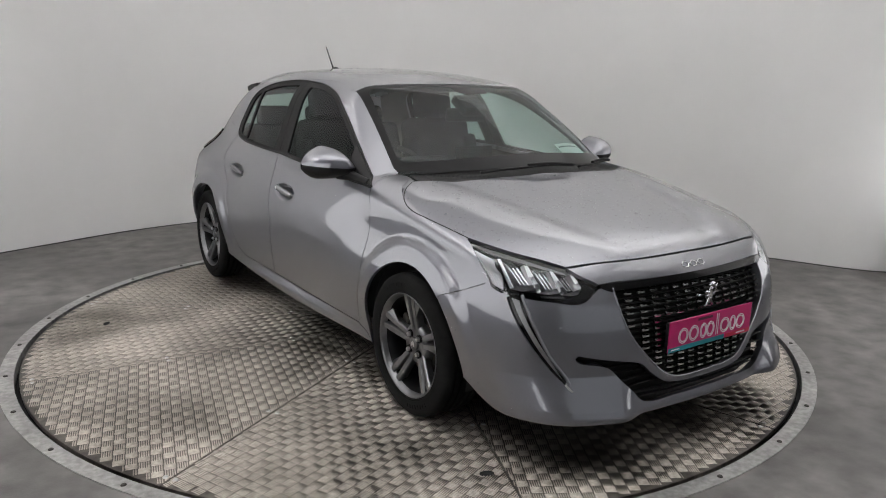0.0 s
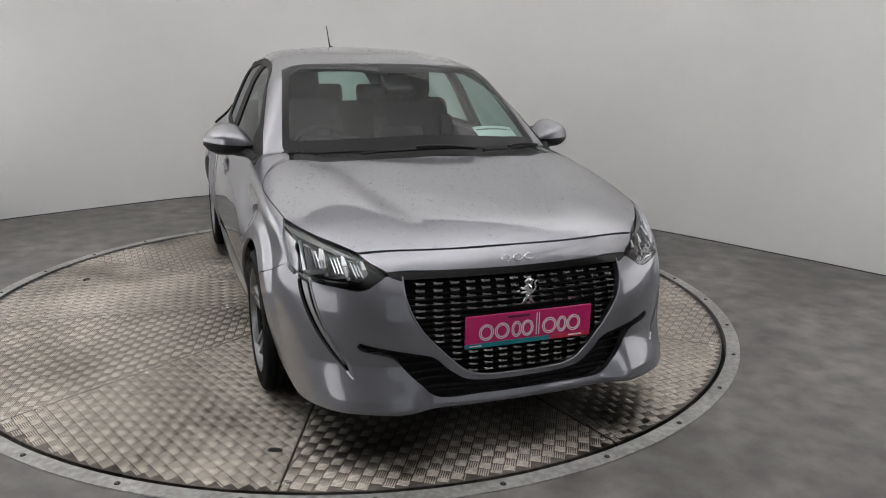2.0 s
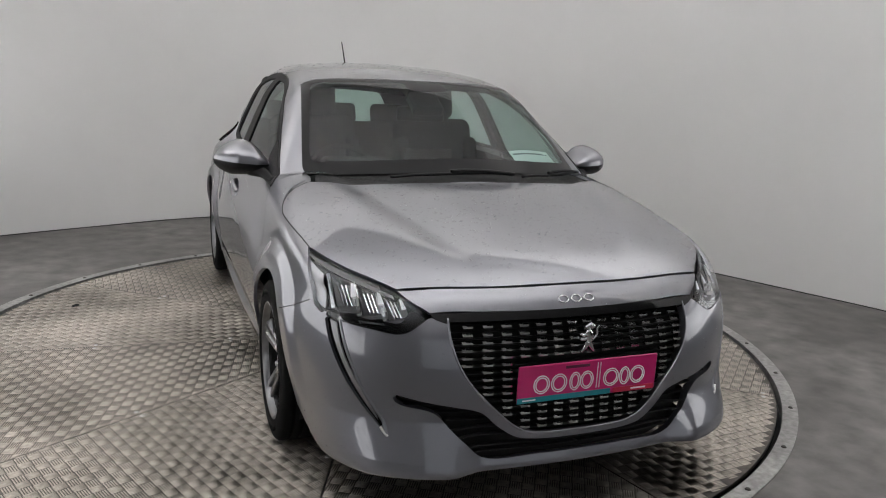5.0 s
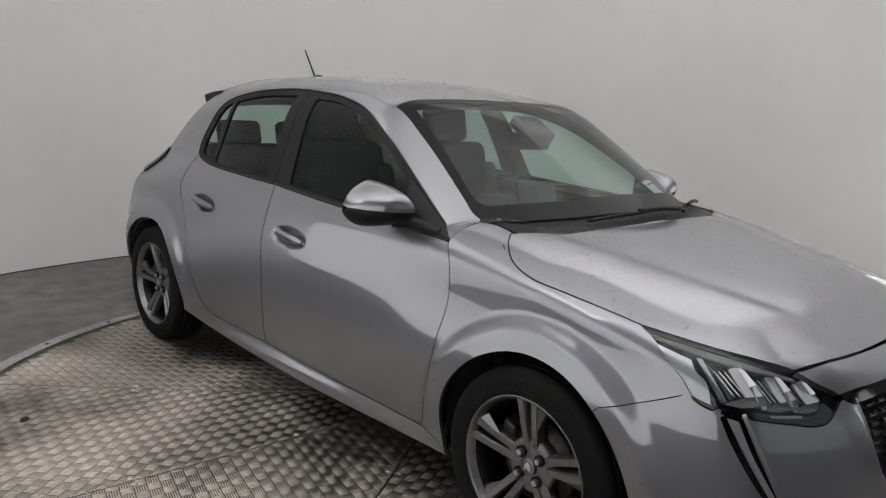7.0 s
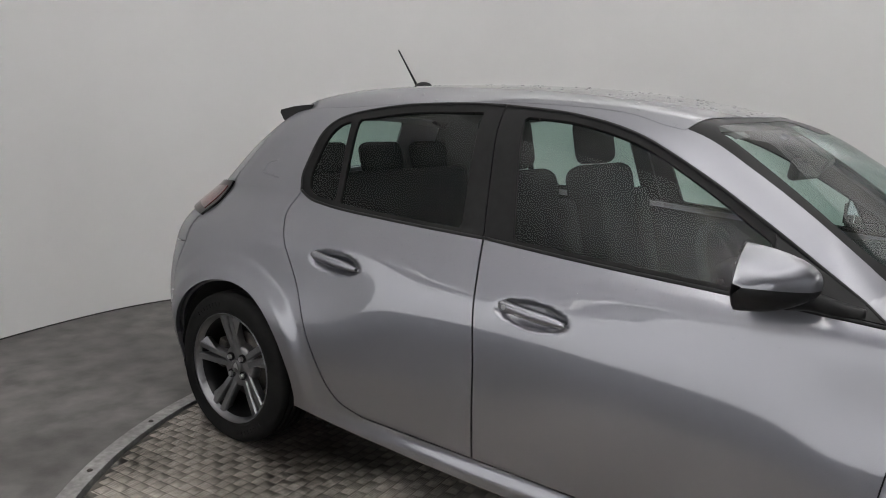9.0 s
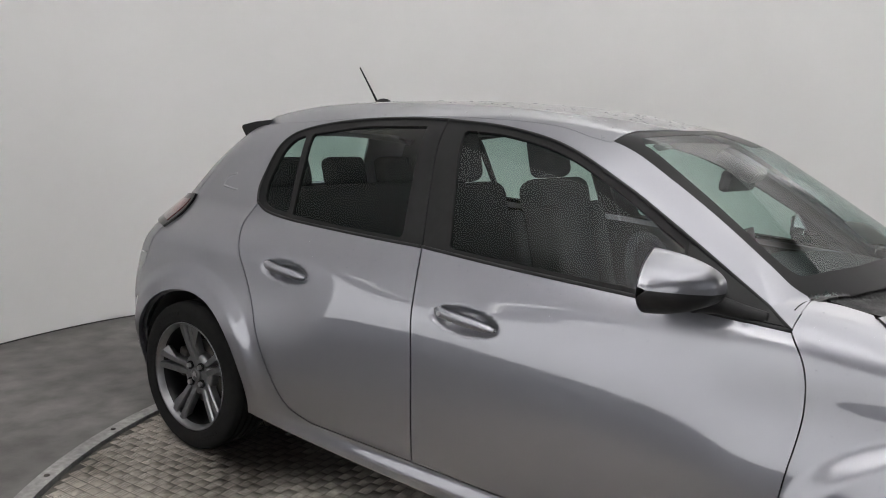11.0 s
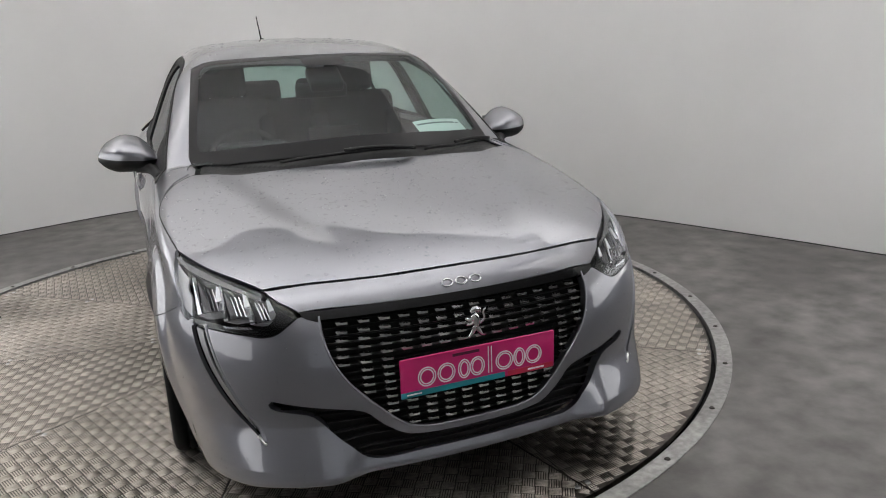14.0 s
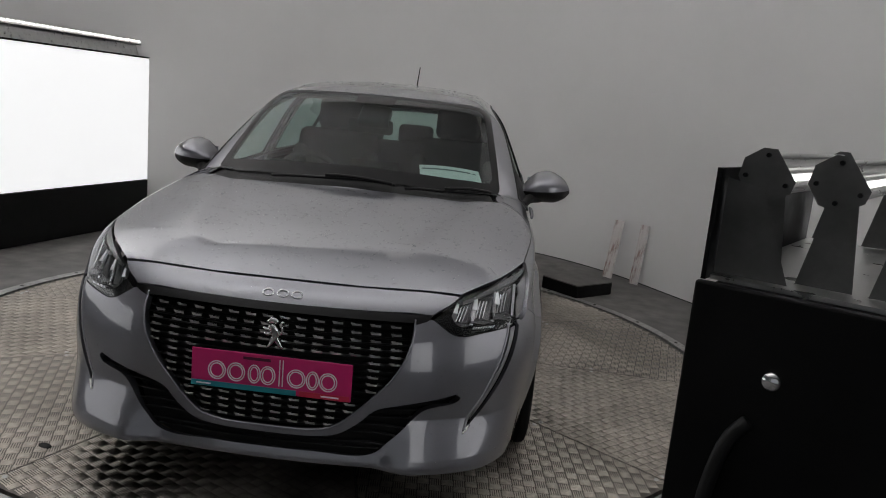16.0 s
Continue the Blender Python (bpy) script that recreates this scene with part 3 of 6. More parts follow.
under(ring_mesh("outer_ring", TABLE_R + 0.022, TABLE_R + 0.085, -0.06, 0.004, RING, None, 160, label="grey galvanised steel ring set in the floor"))
under(ring_mesh("pit_rim", TABLE_R - 0.05, TABLE_R + 0.021, -0.09, -0.05, VOID, None, 96, label="black gap round the plate"))


pit = bmesh.new()
add_tube(pit, TABLE_R + 0.08, TABLE_R + 0.08, 0.01, pose(TABLE_X, TABLE_Y, -0.105), 64)
under(part("pit_floor", pit, VOID, None, "dark pit below the plate"))


def wedge_plate(a0, a1):
    """One sector of the table's plate, with its thickness."""
    n, verts = 18, [(TABLE_X, TABLE_Y, 0.0)]
    g = 0.0016
    arc = [(TABLE_R * math.cos(a), TABLE_R * math.sin(a)) for a in np.linspace(a0 + g / TABLE_R, a1 - g / TABLE_R, n)]
    mid = (a0 + a1) / 2
    tip = (g * 3 * math.cos(mid), g * 3 * math.sin(mid))
    loop = [tip] + arc
    verts = [(TABLE_X + x, TABLE_Y + y, 0.0) for x, y in loop] + [(TABLE_X + x, TABLE_Y + y, -0.02) for x, y in loop]
    k = len(loop)
    faces = [(0, i, i + 1) for i in range(1, k - 1)] + [(i, i + k, (i + 1) % k + k, (i + 1) % k) for i in range(k)]
    return under(mesh_object("tread_plate", verts, faces, PLATE, None, "", False))


CELL = 0.0424


def tread_bars(a0, a1, turn):
    """The raised bars of one sector: groups of five, laid crosswise in turn like a basket weave."""
    mid, c, s = (a0 + a1) / 2, math.cos(turn), math.sin(turn)
    n = int(2 * TABLE_R / CELL) + 2
    i, j = np.meshgrid(np.arange(-n, n), np.arange(-n, n), indexing="ij")
    u, v = (i.ravel() + 0.5) * CELL, (j.ravel() + 0.5) * CELL
    x, y = u * c - v * s, u * s + v * c
    ang = (np.arctan2(y, x) - mid + math.pi) % (2 * math.pi) - math.pi
    r = np.hypot(x, y)
    ok = (r < TABLE_R + CELL) & (np.abs(ang) < (a1 - a0) / 2 + np.minimum(1.5, CELL / np.maximum(r, 0.03)))
    x, y, odd = x[ok], y[ok], ((i + j).ravel()[ok] % 2).astype(float)
    bars = 5
    k = np.arange(bars) - (bars - 1) / 2
    turned = np.repeat(turn + odd * math.pi / 2, bars)
    off = np.tile(k * CELL * 0.185, len(x))
    L, W, H = CELL * 0.49, CELL * 0.056, 0.0030
    ex, ey = np.cos(turned), np.sin(turned)
    px, py = np.repeat(x, bars) - ey * off, np.repeat(y, bars) + ex * off
    # cut each bar where it meets the sector's two straight edges
    lo, hi = np.full(len(px), -L), np.full(len(px), L)
    for nx, ny in ((-math.sin(a0), math.cos(a0)), (math.sin(a1), -math.cos(a1))):
        d, e = px * nx + py * ny - 0.004, ex * nx + ey * ny
        cut = -d / np.where(np.abs(e) < 1e-6, 1e-6, e)
        lo = np.where(e > 0, np.maximum(lo, cut), lo)
        hi = np.where(e < 0, np.minimum(hi, cut), hi)
    far = np.maximum(np.hypot(px + ex * lo, py + ey * lo), np.hypot(px + ex * hi, py + ey * hi))
    ok = (hi - lo > 0.004) & (far < TABLE_R - 0.006)
    px, py, ex, ey, lo, hi = (v[ok] for v in (px, py, ex, ey, lo, hi))
    inset = np.minimum(0.2 * L, (hi - lo) * 0.25)
    zero = np.zeros(len(px))
    lx = np.stack([lo, hi, hi, lo, lo + inset, hi - inset], -1)
    ly = np.array([-W, -W, W, W, 0, 0])
    vx = px[:, None] + ex[:, None] * lx - ey[:, None] * ly
    vy = py[:, None] + ey[:, None] * lx + ex[:, None] * ly
    vz = np.stack([zero, zero, zero, zero, zero + H, zero + H], -1)
    verts = np.stack([vx + TABLE_X, vy + TABLE_Y, vz], -1).reshape(-1, 3)
    base = np.arange(len(px)) * 6
    tri = np.array([(0, 1, 5), (0, 5, 4), (2, 3, 4), (2, 4, 5), (1, 2, 5), (3, 0, 4)])
    faces = (base[:, None, None] + tri).reshape(-1, 3)
    me = bpy.data.meshes.new("tread_relief")
    me.vertices.add(len(verts))
    me.vertices.foreach_set("co", verts.astype(np.float32).ravel())
    me.loops.add(faces.size)
    me.loops.foreach_set("vertex_index", faces.astype(np.int32).ravel())
    me.polygons.add(len(faces))
    me.polygons.foreach_set("loop_start", (np.arange(len(faces)) * 3).astype(np.int32))
    me.update(calc_edges=True)
    me.materials.append(BAR)
    ob = under(new("tread_relief", me))
    return tagged(ob, "raised steel bars in basket-weave groups", kind="stuff")


for w in range(10):
    a0, a1 = radians(-4 + 36 * w), radians(32 + 36 * w)
    wedge_plate(a0, a1)
    tread_bars(a0, a1, a1 + radians(45))


def bolt_head(x, y, z=0.004, mat=DARK_STEEL, size=1.0):
    bm = add_tube(bmesh.new(), 0.011 * size, 0.008 * size, 0.004, pose(x, y, z + 0.002), 10)
    return under(part("bolt", bm, mat))


for w in range(30):
    a = radians(5 + 12 * w)
    bolt_head(TABLE_X + (TABLE_R + 0.055) * math.cos(a), TABLE_Y + (TABLE_R + 0.055) * math.sin(a))


# raised black discs for lifting holes, the shade inside put into the colour
for r, a in ((1.712, radians(151.8)), (1.745, radians(-114.3))):
    hole = bmesh.new()
    bmesh.ops.create_cone(hole, cap_ends=True, segments=20, radius1=0.021, radius2=0.019, depth=0.0036, matrix=pose(TABLE_X + r * math.cos(a), TABLE_Y + r * math.sin(a), 0.0019, 0, 0, math.degrees(a)) @ Matrix.Diagonal((0.8, 1.35, 1, 1)))
    under(part("hole_disc", hole, VOID, None, "black oval disc standing in for a shaded lifting hole"))

# bright countersunk bolts in pairs along the seams
for w in range(10):
    a = radians(-4 + 36 * w)
    for r in (0.74, 1.37, 1.95):
        for side in (-0.022, 0.022):
            bolt_head(TABLE_X + r * math.cos(a) - side * math.sin(a), TABLE_Y + r * math.sin(a) + side * math.cos(a), 0.0005, ALUMINIUM)


# ---- light boxes ----
def light_box(name, label, m, length, height, base):
    """A free-standing light wall: black plinth, lit acrylic face (towards local -y), and an LED rail above; origin at one foot."""
    t = thing(name, label, "light box", "studio light boxes", m=m)
    depth = 0.42
    part("plinth", box(length, depth, base, pose(length / 2, depth / 2, base / 2), 0.004), BOX_BLACK, t, "black lacquered lower panel")
    part("housing", box(length, depth - 0.03, height - base, pose(length / 2, depth / 2 + 0.015, (height + base) / 2)), BOX_BLACK, t, "black box behind the lit sheet")
    part("lit_panel", box(length - 0.012, 0.012, height - base - 0.014, pose(length / 2, 0.006, (height + base) / 2), 0.002), ACRYLIC, t, "evenly lit white acrylic sheet")
    part("top_edge", box(length, 0.05, 0.008, pose(length / 2, 0.025, height + 0.004)), TRIM, t, "thin dark frame edge")
    part("rail_board", box(length - 0.02, 0.01, 0.11, pose(length / 2, 0.10, height + 0.065, -12)), ALUMINIUM, t, "grey aluminium upstand")
    rail = part("led_rail", box(length - 0.03, 0.05, 0.014, pose(length / 2, 0.085, height + 0.128, 55), 0.003), ALUMINIUM, t, "aluminium LED rail")
    n = int(length / 0.045)
    chip = None
    for k in range(n):
        m2 = pose(0.03 + (k + 0.5) * (length - 0.06) / n, 0.074, height + 0.135, 55)
        if chip is None:
            chip = part("led", box(0.03, 0.018, 0.006, pose(0, 0, 0), 0.002, 1), LED, rail, "bright white LED lens")
            chip.matrix_basis = m2
        else:
            c = new("led", chip.data)
            c.parent, c.matrix_basis = rail, m2
            tagged(c, "bright white LED lens")
    return t


LEFT_BOX = pose(-3.891, -4.157, 0, 0, 0, 78.7)
light_box("light_box", "tall white light box on a black plinth with an LED rail", LEFT_BOX, 6.7, 1.49, 0.40)
RIGHT_BOX = pose(3.58, -1.06, 0, 0, 0, -123)
light_box("light_box", "lower white light box on a black plinth beside the curved wall", RIGHT_BOX, 2.4, 1.27, 0.40)
area_lamp("uplight", LEFT_BOX @ pose(2.85, 0.06, 1.66, 198, 0, 0), 4.4, 0.06, UPLIGHT * 4.3, (1, 0.985, 0.992), 118)
area_lamp("uplight", RIGHT_BOX @ pose(1.54, 0.06, 1.44, 210, 0, 0), 1.6, 0.06, UPLIGHT * 1.8, (1, 0.985, 0.992), 86)


def near_light_unit():
    """The end of a third light box, close to the opening: black cabinet, LED bars on brackets over it."""
    t = thing("light_cabinet", "black light cabinet with aluminium LED bars on grey brackets", "light box", m=pose(0.866, -3.348, 0, 0, 0, -32.7))
    L, W, top = 0.50, 0.46, 1.141
    part("cabinet_body", box(W - 0.016, L, top, pose(W / 2 + 0.008, L / 2, top / 2), 0.004), BOX_BLACK, t, "gloss black side panels")
    part("end_panel", box(W, 0.012, top, pose(W / 2, -0.007, top / 2), 0.003), BOX_BLACK, t, "gloss black end panel")
    part("lit_panel", box(0.010, L - 0.03, top - 0.42, pose(0.010, L / 2, 0.40 + (top - 0.42) / 2), 0.002), ACRYLIC, t, "evenly lit white acrylic sheet")
    part("back_upstand", box(0.005, L, 0.122, pose(0.004, L / 2, top + 0.061)), BOX_BLACK, t, "thin dark upstand")
    part("top_tray", box(W - 0.02, L - 0.01, 0.005, pose(W / 2, L / 2, top + 0.003)), ALUMINIUM, t, "dull aluminium tray")
    gusset = bmesh.new()
    tri = [gusset.verts.new(v) for v in ((0.008, 0.022, top + 0.006), (0.085, 0.022, top + 0.006), (0.046, 0.022, top + 0.104), (0.008, 0.022, top + 0.112))]
    face = gusset.faces.new(tri)
    bmesh.ops.solidify(gusset, geom=[face], thickness=0.003)
    part("gusset", gusset, GREY_BRACKET, t, "grey triangular stiffener")
    for k, x in enumerate((0.042, 0.113, 0.184, 0.255, 0.326)):
        m = pose(x, 0, top + 0.118, 0, 58, 0)
        bar = part("led_bar", box(0.046, L - 0.05, 0.012, m @ pose(0, L / 2 + 0.02, 0), 0.002), ALUMINIUM, t, "ribbed aluminium LED bar")
        for dx in (-0.019, -0.004, 0.019):
            part("rib", box(0.005, L - 0.05, 0.008, m @ pose(dx, L / 2 + 0.02, 0.009), 0.0015), ALUMINIUM, bar)
        part("led_strip", box(0.008, L - 0.09, 0.002, m @ pose(0.008, L / 2 + 0.02, 0.0072)), LED, bar, "row of bright LEDs")
        for y in (0.036, L - 0.02):
            plate = bmesh.new()
            loop = [m @ Vector((u, y, w)) for u, w in ((-0.028, 0.010), (-0.020, 0.022), (0.020, 0.024), (0.029, 0.014), (0.027, -0.012), (0.012, -0.026), (-0.012, -0.026), (-0.027, -0.012))]
            face = plate.faces.new([plate.verts.new(v) for v in loop])
            bmesh.ops.solidify(plate, geom=[face], thickness=0.005)
            part("end_bracket", plate, GREY_BRACKET, bar, "grey end plate with four screws")
            leg = bmesh.new()
            leg_v = [leg.verts.new(v) for v in ((x - 0.026, y + 0.012, top + 0.006), (x + 0.030, y + 0.012, top + 0.006), (x + 0.020, y + 0.012, top + 0.105), (x - 0.006, y + 0.012, top + 0.105))]
            face = leg.faces.new(leg_v)
            bmesh.ops.solidify(leg, geom=[face], thickness=0.003)
            part("bracket_leg", leg, GREY_BRACKET, bar, "tapered grey leg")
            if y < 0.1:
                for dx, dz in ((-0.018, 0.012), (0.019, 0.014), (0.017, -0.010), (-0.009, -0.018)):
                    part("screw", add_tube(bmesh.new(), 0.0028, 0.0024, 0.004, m @ pose(dx, y - 0.004, dz, 90), 10), TRIM, bar)
    knob = bmesh.new()
    bmesh.ops.create_uvsphere(knob, u_segments=20, v_segments=10, radius=0.0105, matrix=pose(0.094, -0.014, 1.052) @ Matrix.Diagonal((1, 0.6, 1, 1)))
    part("lock_knob", knob, CHROME, t, "round chrome lock", True)
    line = spline([(0.080, -0.022, 1.005), (0.066, -0.024, 0.985), (0.054, -0.026, 0.94), (0.046, -0.026, 0.86), (0.045, -0.026, 0.4), (0.05, -0.03, 0.02)], 0.02)
    mesh_object("cable", *pipe(line, 0.008, 10), BLACK_PLASTIC, t, "dark grey cable hanging down the end")
    return t


near_light_unit()
NEAR = pose(0.866, -3.348, 0, 0, 0, -32.7)
area_lamp("uplight", NEAR @ pose(0.19, 0.26, 1.31, 180, 0, 0), 0.3, 0.42, UPLIGHT * 0.22, (1, 0.985, 0.992))


def leaning_board(x, y, length, width, tilt, turn, label):
    t = thing("board", label, "board", "boards against the wall", m=pose(x, y, 0, tilt, 0, turn))
    part("plank", box(width, 0.016, length, pose(0, 0, length / 2), 0.002), BOARD, t)
    part("rib", box(width * 0.18, 0.012, length * 0.98, pose(-width * 0.36, -0.013, length / 2), 0.002), BOARD, t)
    part("rib", box(width * 0.18, 0.012, length * 0.98, pose(width * 0.36, -0.013, length / 2), 0.002), BOARD, t)
    return t


leaning_board(1.635, 2.135, 0.50, 0.082, -11, -38, "narrow white board with dirty ribbed face leaning on the wall")
leaning_board(1.832, 1.975, 0.50, 0.075, -7, -46, "narrow white board stained red along one edge, leaning on the wall")
step_block = thing("step_block", "low black wooden block with a worn dusty top", "block", m=pose(1.305, 1.215, 0, 0, 0, 43))
part("block_body", box(0.40, 0.36, 0.092, pose(0.20, 0.20, 0.046), 0.006), BOX_BLACK, step_block)
part("block_top", box(0.395, 0.355, 0.006, pose(0.20, 0.20, 0.0955), 0.002), FLOOR, step_block, "scuffed grey top")

# ---- the car: skin panels ----
car = thing("car", "silver grey five-door hatchback, wet with water drops, parked on the turntable", "car")
D = math.radians


def arc_pts(cy, cz, r, a0, a1, n=24):
    return [(cy + r * math.cos(D(a)), cz + r * math.sin(D(a))) for a in np.linspace(a0, a1, n)]


def nz(*pts):
    """Nose outlines: degrees round the nose and height."""
    return [(D(a) * ARC, z) for a, z in pts]


ARCH = 0.343
SEAM_F = [(-0.825, 0.262), (-0.868, 0.42), (-0.889, 0.563), (-0.908, 0.72), (-0.895, 0.817), (-0.857, 0.884)]
SEAM_M = [(0.160, 0.274), (0.157, 0.45), (0.160, 0.605), (0.186, 0.839), (0.197, 0.945)]
SEAM_R = [(0.600, 0.281), (0.70, 0.310), (0.755, 0.36), (0.811, 0.46), (0.896, 0.631), (1.010, 0.836), (1.068, 0.925), (1.041, 0.995)]
BELT_F = [(-0.857, 0.884), (-0.70, 0.893), (-0.454, 0.905), (-0.114, 0.921), (0.197, 0.941)]
BELT_R = [(0.197, 0.941), (0.566, 0.949), (0.875, 0.961), (0.985, 0.975), (1.041, 0.997)]
DLO_R = [(1.041, 0.997), (1.060, 1.045), (1.056, 1.10), (1.028, 1.207), (0.985, 1.250), (0.92, 1.277), (0.704, 1.315), (0.446, 1.331), (0.277, 1.330)]
DLO_F = [(0.277, 1.330), (0.031, 1.311), (-0.181, 1.265), (-0.378, 1.176), (-0.553, 1.076), (-0.709, 0.979), (-0.857, 0.884)]
RAIL_X = 0.49
rail = [(p[1], p[2]) for p in on_top([(RAIL_X, y) for y in np.linspace(-0.27, 1.27, 24)])]
pillar = [(p[1], p[2]) for p in on_top([(x, y) for x, y in zip(np.linspace(0.645, 0.548, 14), np.linspace(-0.872, -0.305, 14))])]
HATCH = [(1.27, rail[-1][1]), (1.335, 1.20), (1.41, 1.09), (1.475, 1.0), (1.505, 0.94), (1.54, 0.84), (1.565, 0.75)]
BUMPER_R = [(1.565, 0.75), (1.62, 0.63), (1.645, 0.50), (1.638, 0.41), (HUB_Y + 0.348 * math.cos(D(10)), HUB_Z + 0.348 * math.sin(D(10)))]
TAIL_A0 = 10.0
FOOT_R = (HUB_Y - math.sqrt((ARCH + 0.005) ** 2 - (0.235 - HUB_Z) ** 2), 0.235)
FOOT_F = (-HUB_Y + math.sqrt(ARCH ** 2 - (0.20 - HUB_Z) ** 2), 0.20)
BONNET_SIDE = [(-0.98, 0.925), (-1.02, 0.910), (-1.07, 0.888), (-1.13, 0.862), (-1.20, 0.845), (-1.33, 0.824), (-1.55, 0.786)]
LAMP_OUT = [(-1.55, 0.786), (-1.60, 0.762), (-1.643, 0.727), (-1.685, 0.69), (-1.711, 0.659)]
BUMPER_F = [(-1.711, 0.659), (-1.60, 0.607), (-1.507, 0.57)]

door_front = outline(SEAM_F, BELT_F, SEAM_M[::-1], [(0.160, 0.274), (-0.3, 0.266), (-0.825, 0.262)])
door_rear = outline(SEAM_M, BELT_R, SEAM_R[::-1], [(0.600, 0.281), (0.160, 0.274)])
fender = outline(SEAM_F, [(-0.857, 0.884), (-0.864, 0.91), (pillar[0][0] - 0.004, pillar[0][1])], [(pillar[0][0] - 0.004, pillar[0][1]), (-0.925, 0.931), (-0.98, 0.925)], BONNET_SIDE, LAMP_OUT, BUMPER_F,
                 arc_pts(-HUB_Y, HUB_Z, ARCH, 130.6, -16.0), [FOOT_F, (-0.905, 0.24), (-0.825, 0.262)])
quarter = outline(pillar, [pillar[-1], rail[0]], rail, HATCH, BUMPER_R, arc_pts(HUB_Y, HUB_Z, ARCH + 0.005, TAIL_A0, 189.5),
                  [FOOT_R, (0.75, 0.218), (0.0, 0.195), FOOT_F], [FOOT_F, (-0.905, 0.24), (-0.825, 0.262)], [(-0.825, 0.262), (-0.3, 0.266), (0.160, 0.274), (0.600, 0.281)], SEAM_R, DLO_R[:], DLO_F, [(-0.857, 0.884), (-0.864, 0.91), pillar[0]])
frame_front = outline(BELT_F, [(0.197, 0.941), (0.277, 1.330)], DLO_F)
frame_rear = outline(BELT_R, DLO_R, [(0.277, 1.330), (0.197, 0.941)])
pane_front = outline([(0.185, 1.298), (0.018, 1.287), (-0.192, 1.238), (-0.389, 1.145), (-0.58, 1.032)], [(-0.58, 1.032), (-0.635, 0.915)], [(-0.635, 0.915), (-0.454, 0.923), (-0.114, 0.939), (0.095, 0.951)], [(0.095, 0.951), (0.185, 1.298)])
pane_rear = outline([(0.344, 1.306), (0.62, 1.296), (0.868, 1.262)], [(0.868, 1.262), (0.819, 0.977)], [(0.819, 0.977), (0.56, 0.967), (0.285, 0.961)], [(0.285, 0.961), (0.344, 1.306)])
pane_quarter = outline([(0.848, 0.981), (0.903, 1.256)], [(0.903, 1.256), (0.955, 1.236), (0.990, 1.195), (1.012, 1.11), (1.016, 1.06), (1.000, 1.01), (0.965, 0.992), (0.848, 0.981)])
panes = (("front", frame_front, [pane_front]), ("rear", frame_rear, [pane_rear, pane_quarter]))

for s in (-1, 1):
    v = from_side(s)
    fd = skin("front_door", [door_front], v, PAINT, car, cell=0.008, gap=0.0028, label="silver grey front door")
    rd = skin("rear_door", [door_rear], v, PAINT, car, cell=0.008, gap=0.0028, label="silver grey rear door")
    skin("front_wing", [fender], v, PAINT, car, cell=0.007, gap=0.0006, label="silver grey front wing with a flared arch")
    skin("body_side", [quarter], v, PAINT, car, cell=0.01, label="silver grey sill, rear quarter, roof rail and screen pillar")
    for where, surround, holes in panes:
        fr = skin("window_frame", [surround, *holes], v, TRIM, fd if where == "front" else rd, cell=0.008, gap=0.0015, depth=0.012, lift=-0.002, label="satin black window surround")
        for h in holes:
            skin("window_pane", [h], v, GLASS, fd if where == "front" else rd, cell=0.016, gap=-0.004, depth=0.0, lift=-0.008, label="green tinted side glass").visible_shadow = False

    # small pressed mark on the rear pillar
    for run in ([(1.298, 1.042), (1.284, 1.076), (1.232, 1.092)], [(1.298, 1.040), (1.25, 1.035), (1.195, 1.031)]):
        mark = on_side(s, spline(run, 0.006))
        mesh_object("pillar_mark", *strip(mark - slope(mark) * 0.0004, 0.008, 0.0026), PAINT, car, "small pressed chevron in the rear pillar")
    # rubber seals round the side windows
    for run, side_door in ((DLO_F, fd), (DLO_R, rd), (BELT_F, fd), (BELT_R, rd)):
        seal = on_side(s, spline(run, 0.015))
        mesh_object("window_seal", *strip(seal, 0.010, 0.005), BLACK_PLASTIC, side_door, "black rubber window seal")

# bonnet, windscreen, roof
half = [(0.0, -1.927), (0.20, -1.921), (0.337, -1.908), (0.45, -1.889), (0.555, -1.863)]
front_edge = [(-x, y) for x, y in half[::-1]] + half[1:]
lamp_edge = [(0.555, -1.863), (0.62, -1.79), (0.685, -1.704), (0.755, -1.55), (0.780, -1.33), (0.783, -1.20), (0.762, -1.115), (0.715, -1.055), (0.655, -1.01)]
back = [(0.655, -1.008), (0.57, -1.058), (0.494, -1.09), (0.40, -1.106), (0.2, -1.124), (0.0, -1.13)]
back_edge = back + [(-x, y) for x, y in back[::-1][1:]]
bonnet = outline(front_edge, lamp_edge, back_edge, [(-x, y) for x, y in lamp_edge[::-1]])
skin("bonnet", [bonnet], from_top, PAINT, car, cell=0.009, gap=0.0012, depth=0.016, label="silver grey bonnet beaded with water drops")

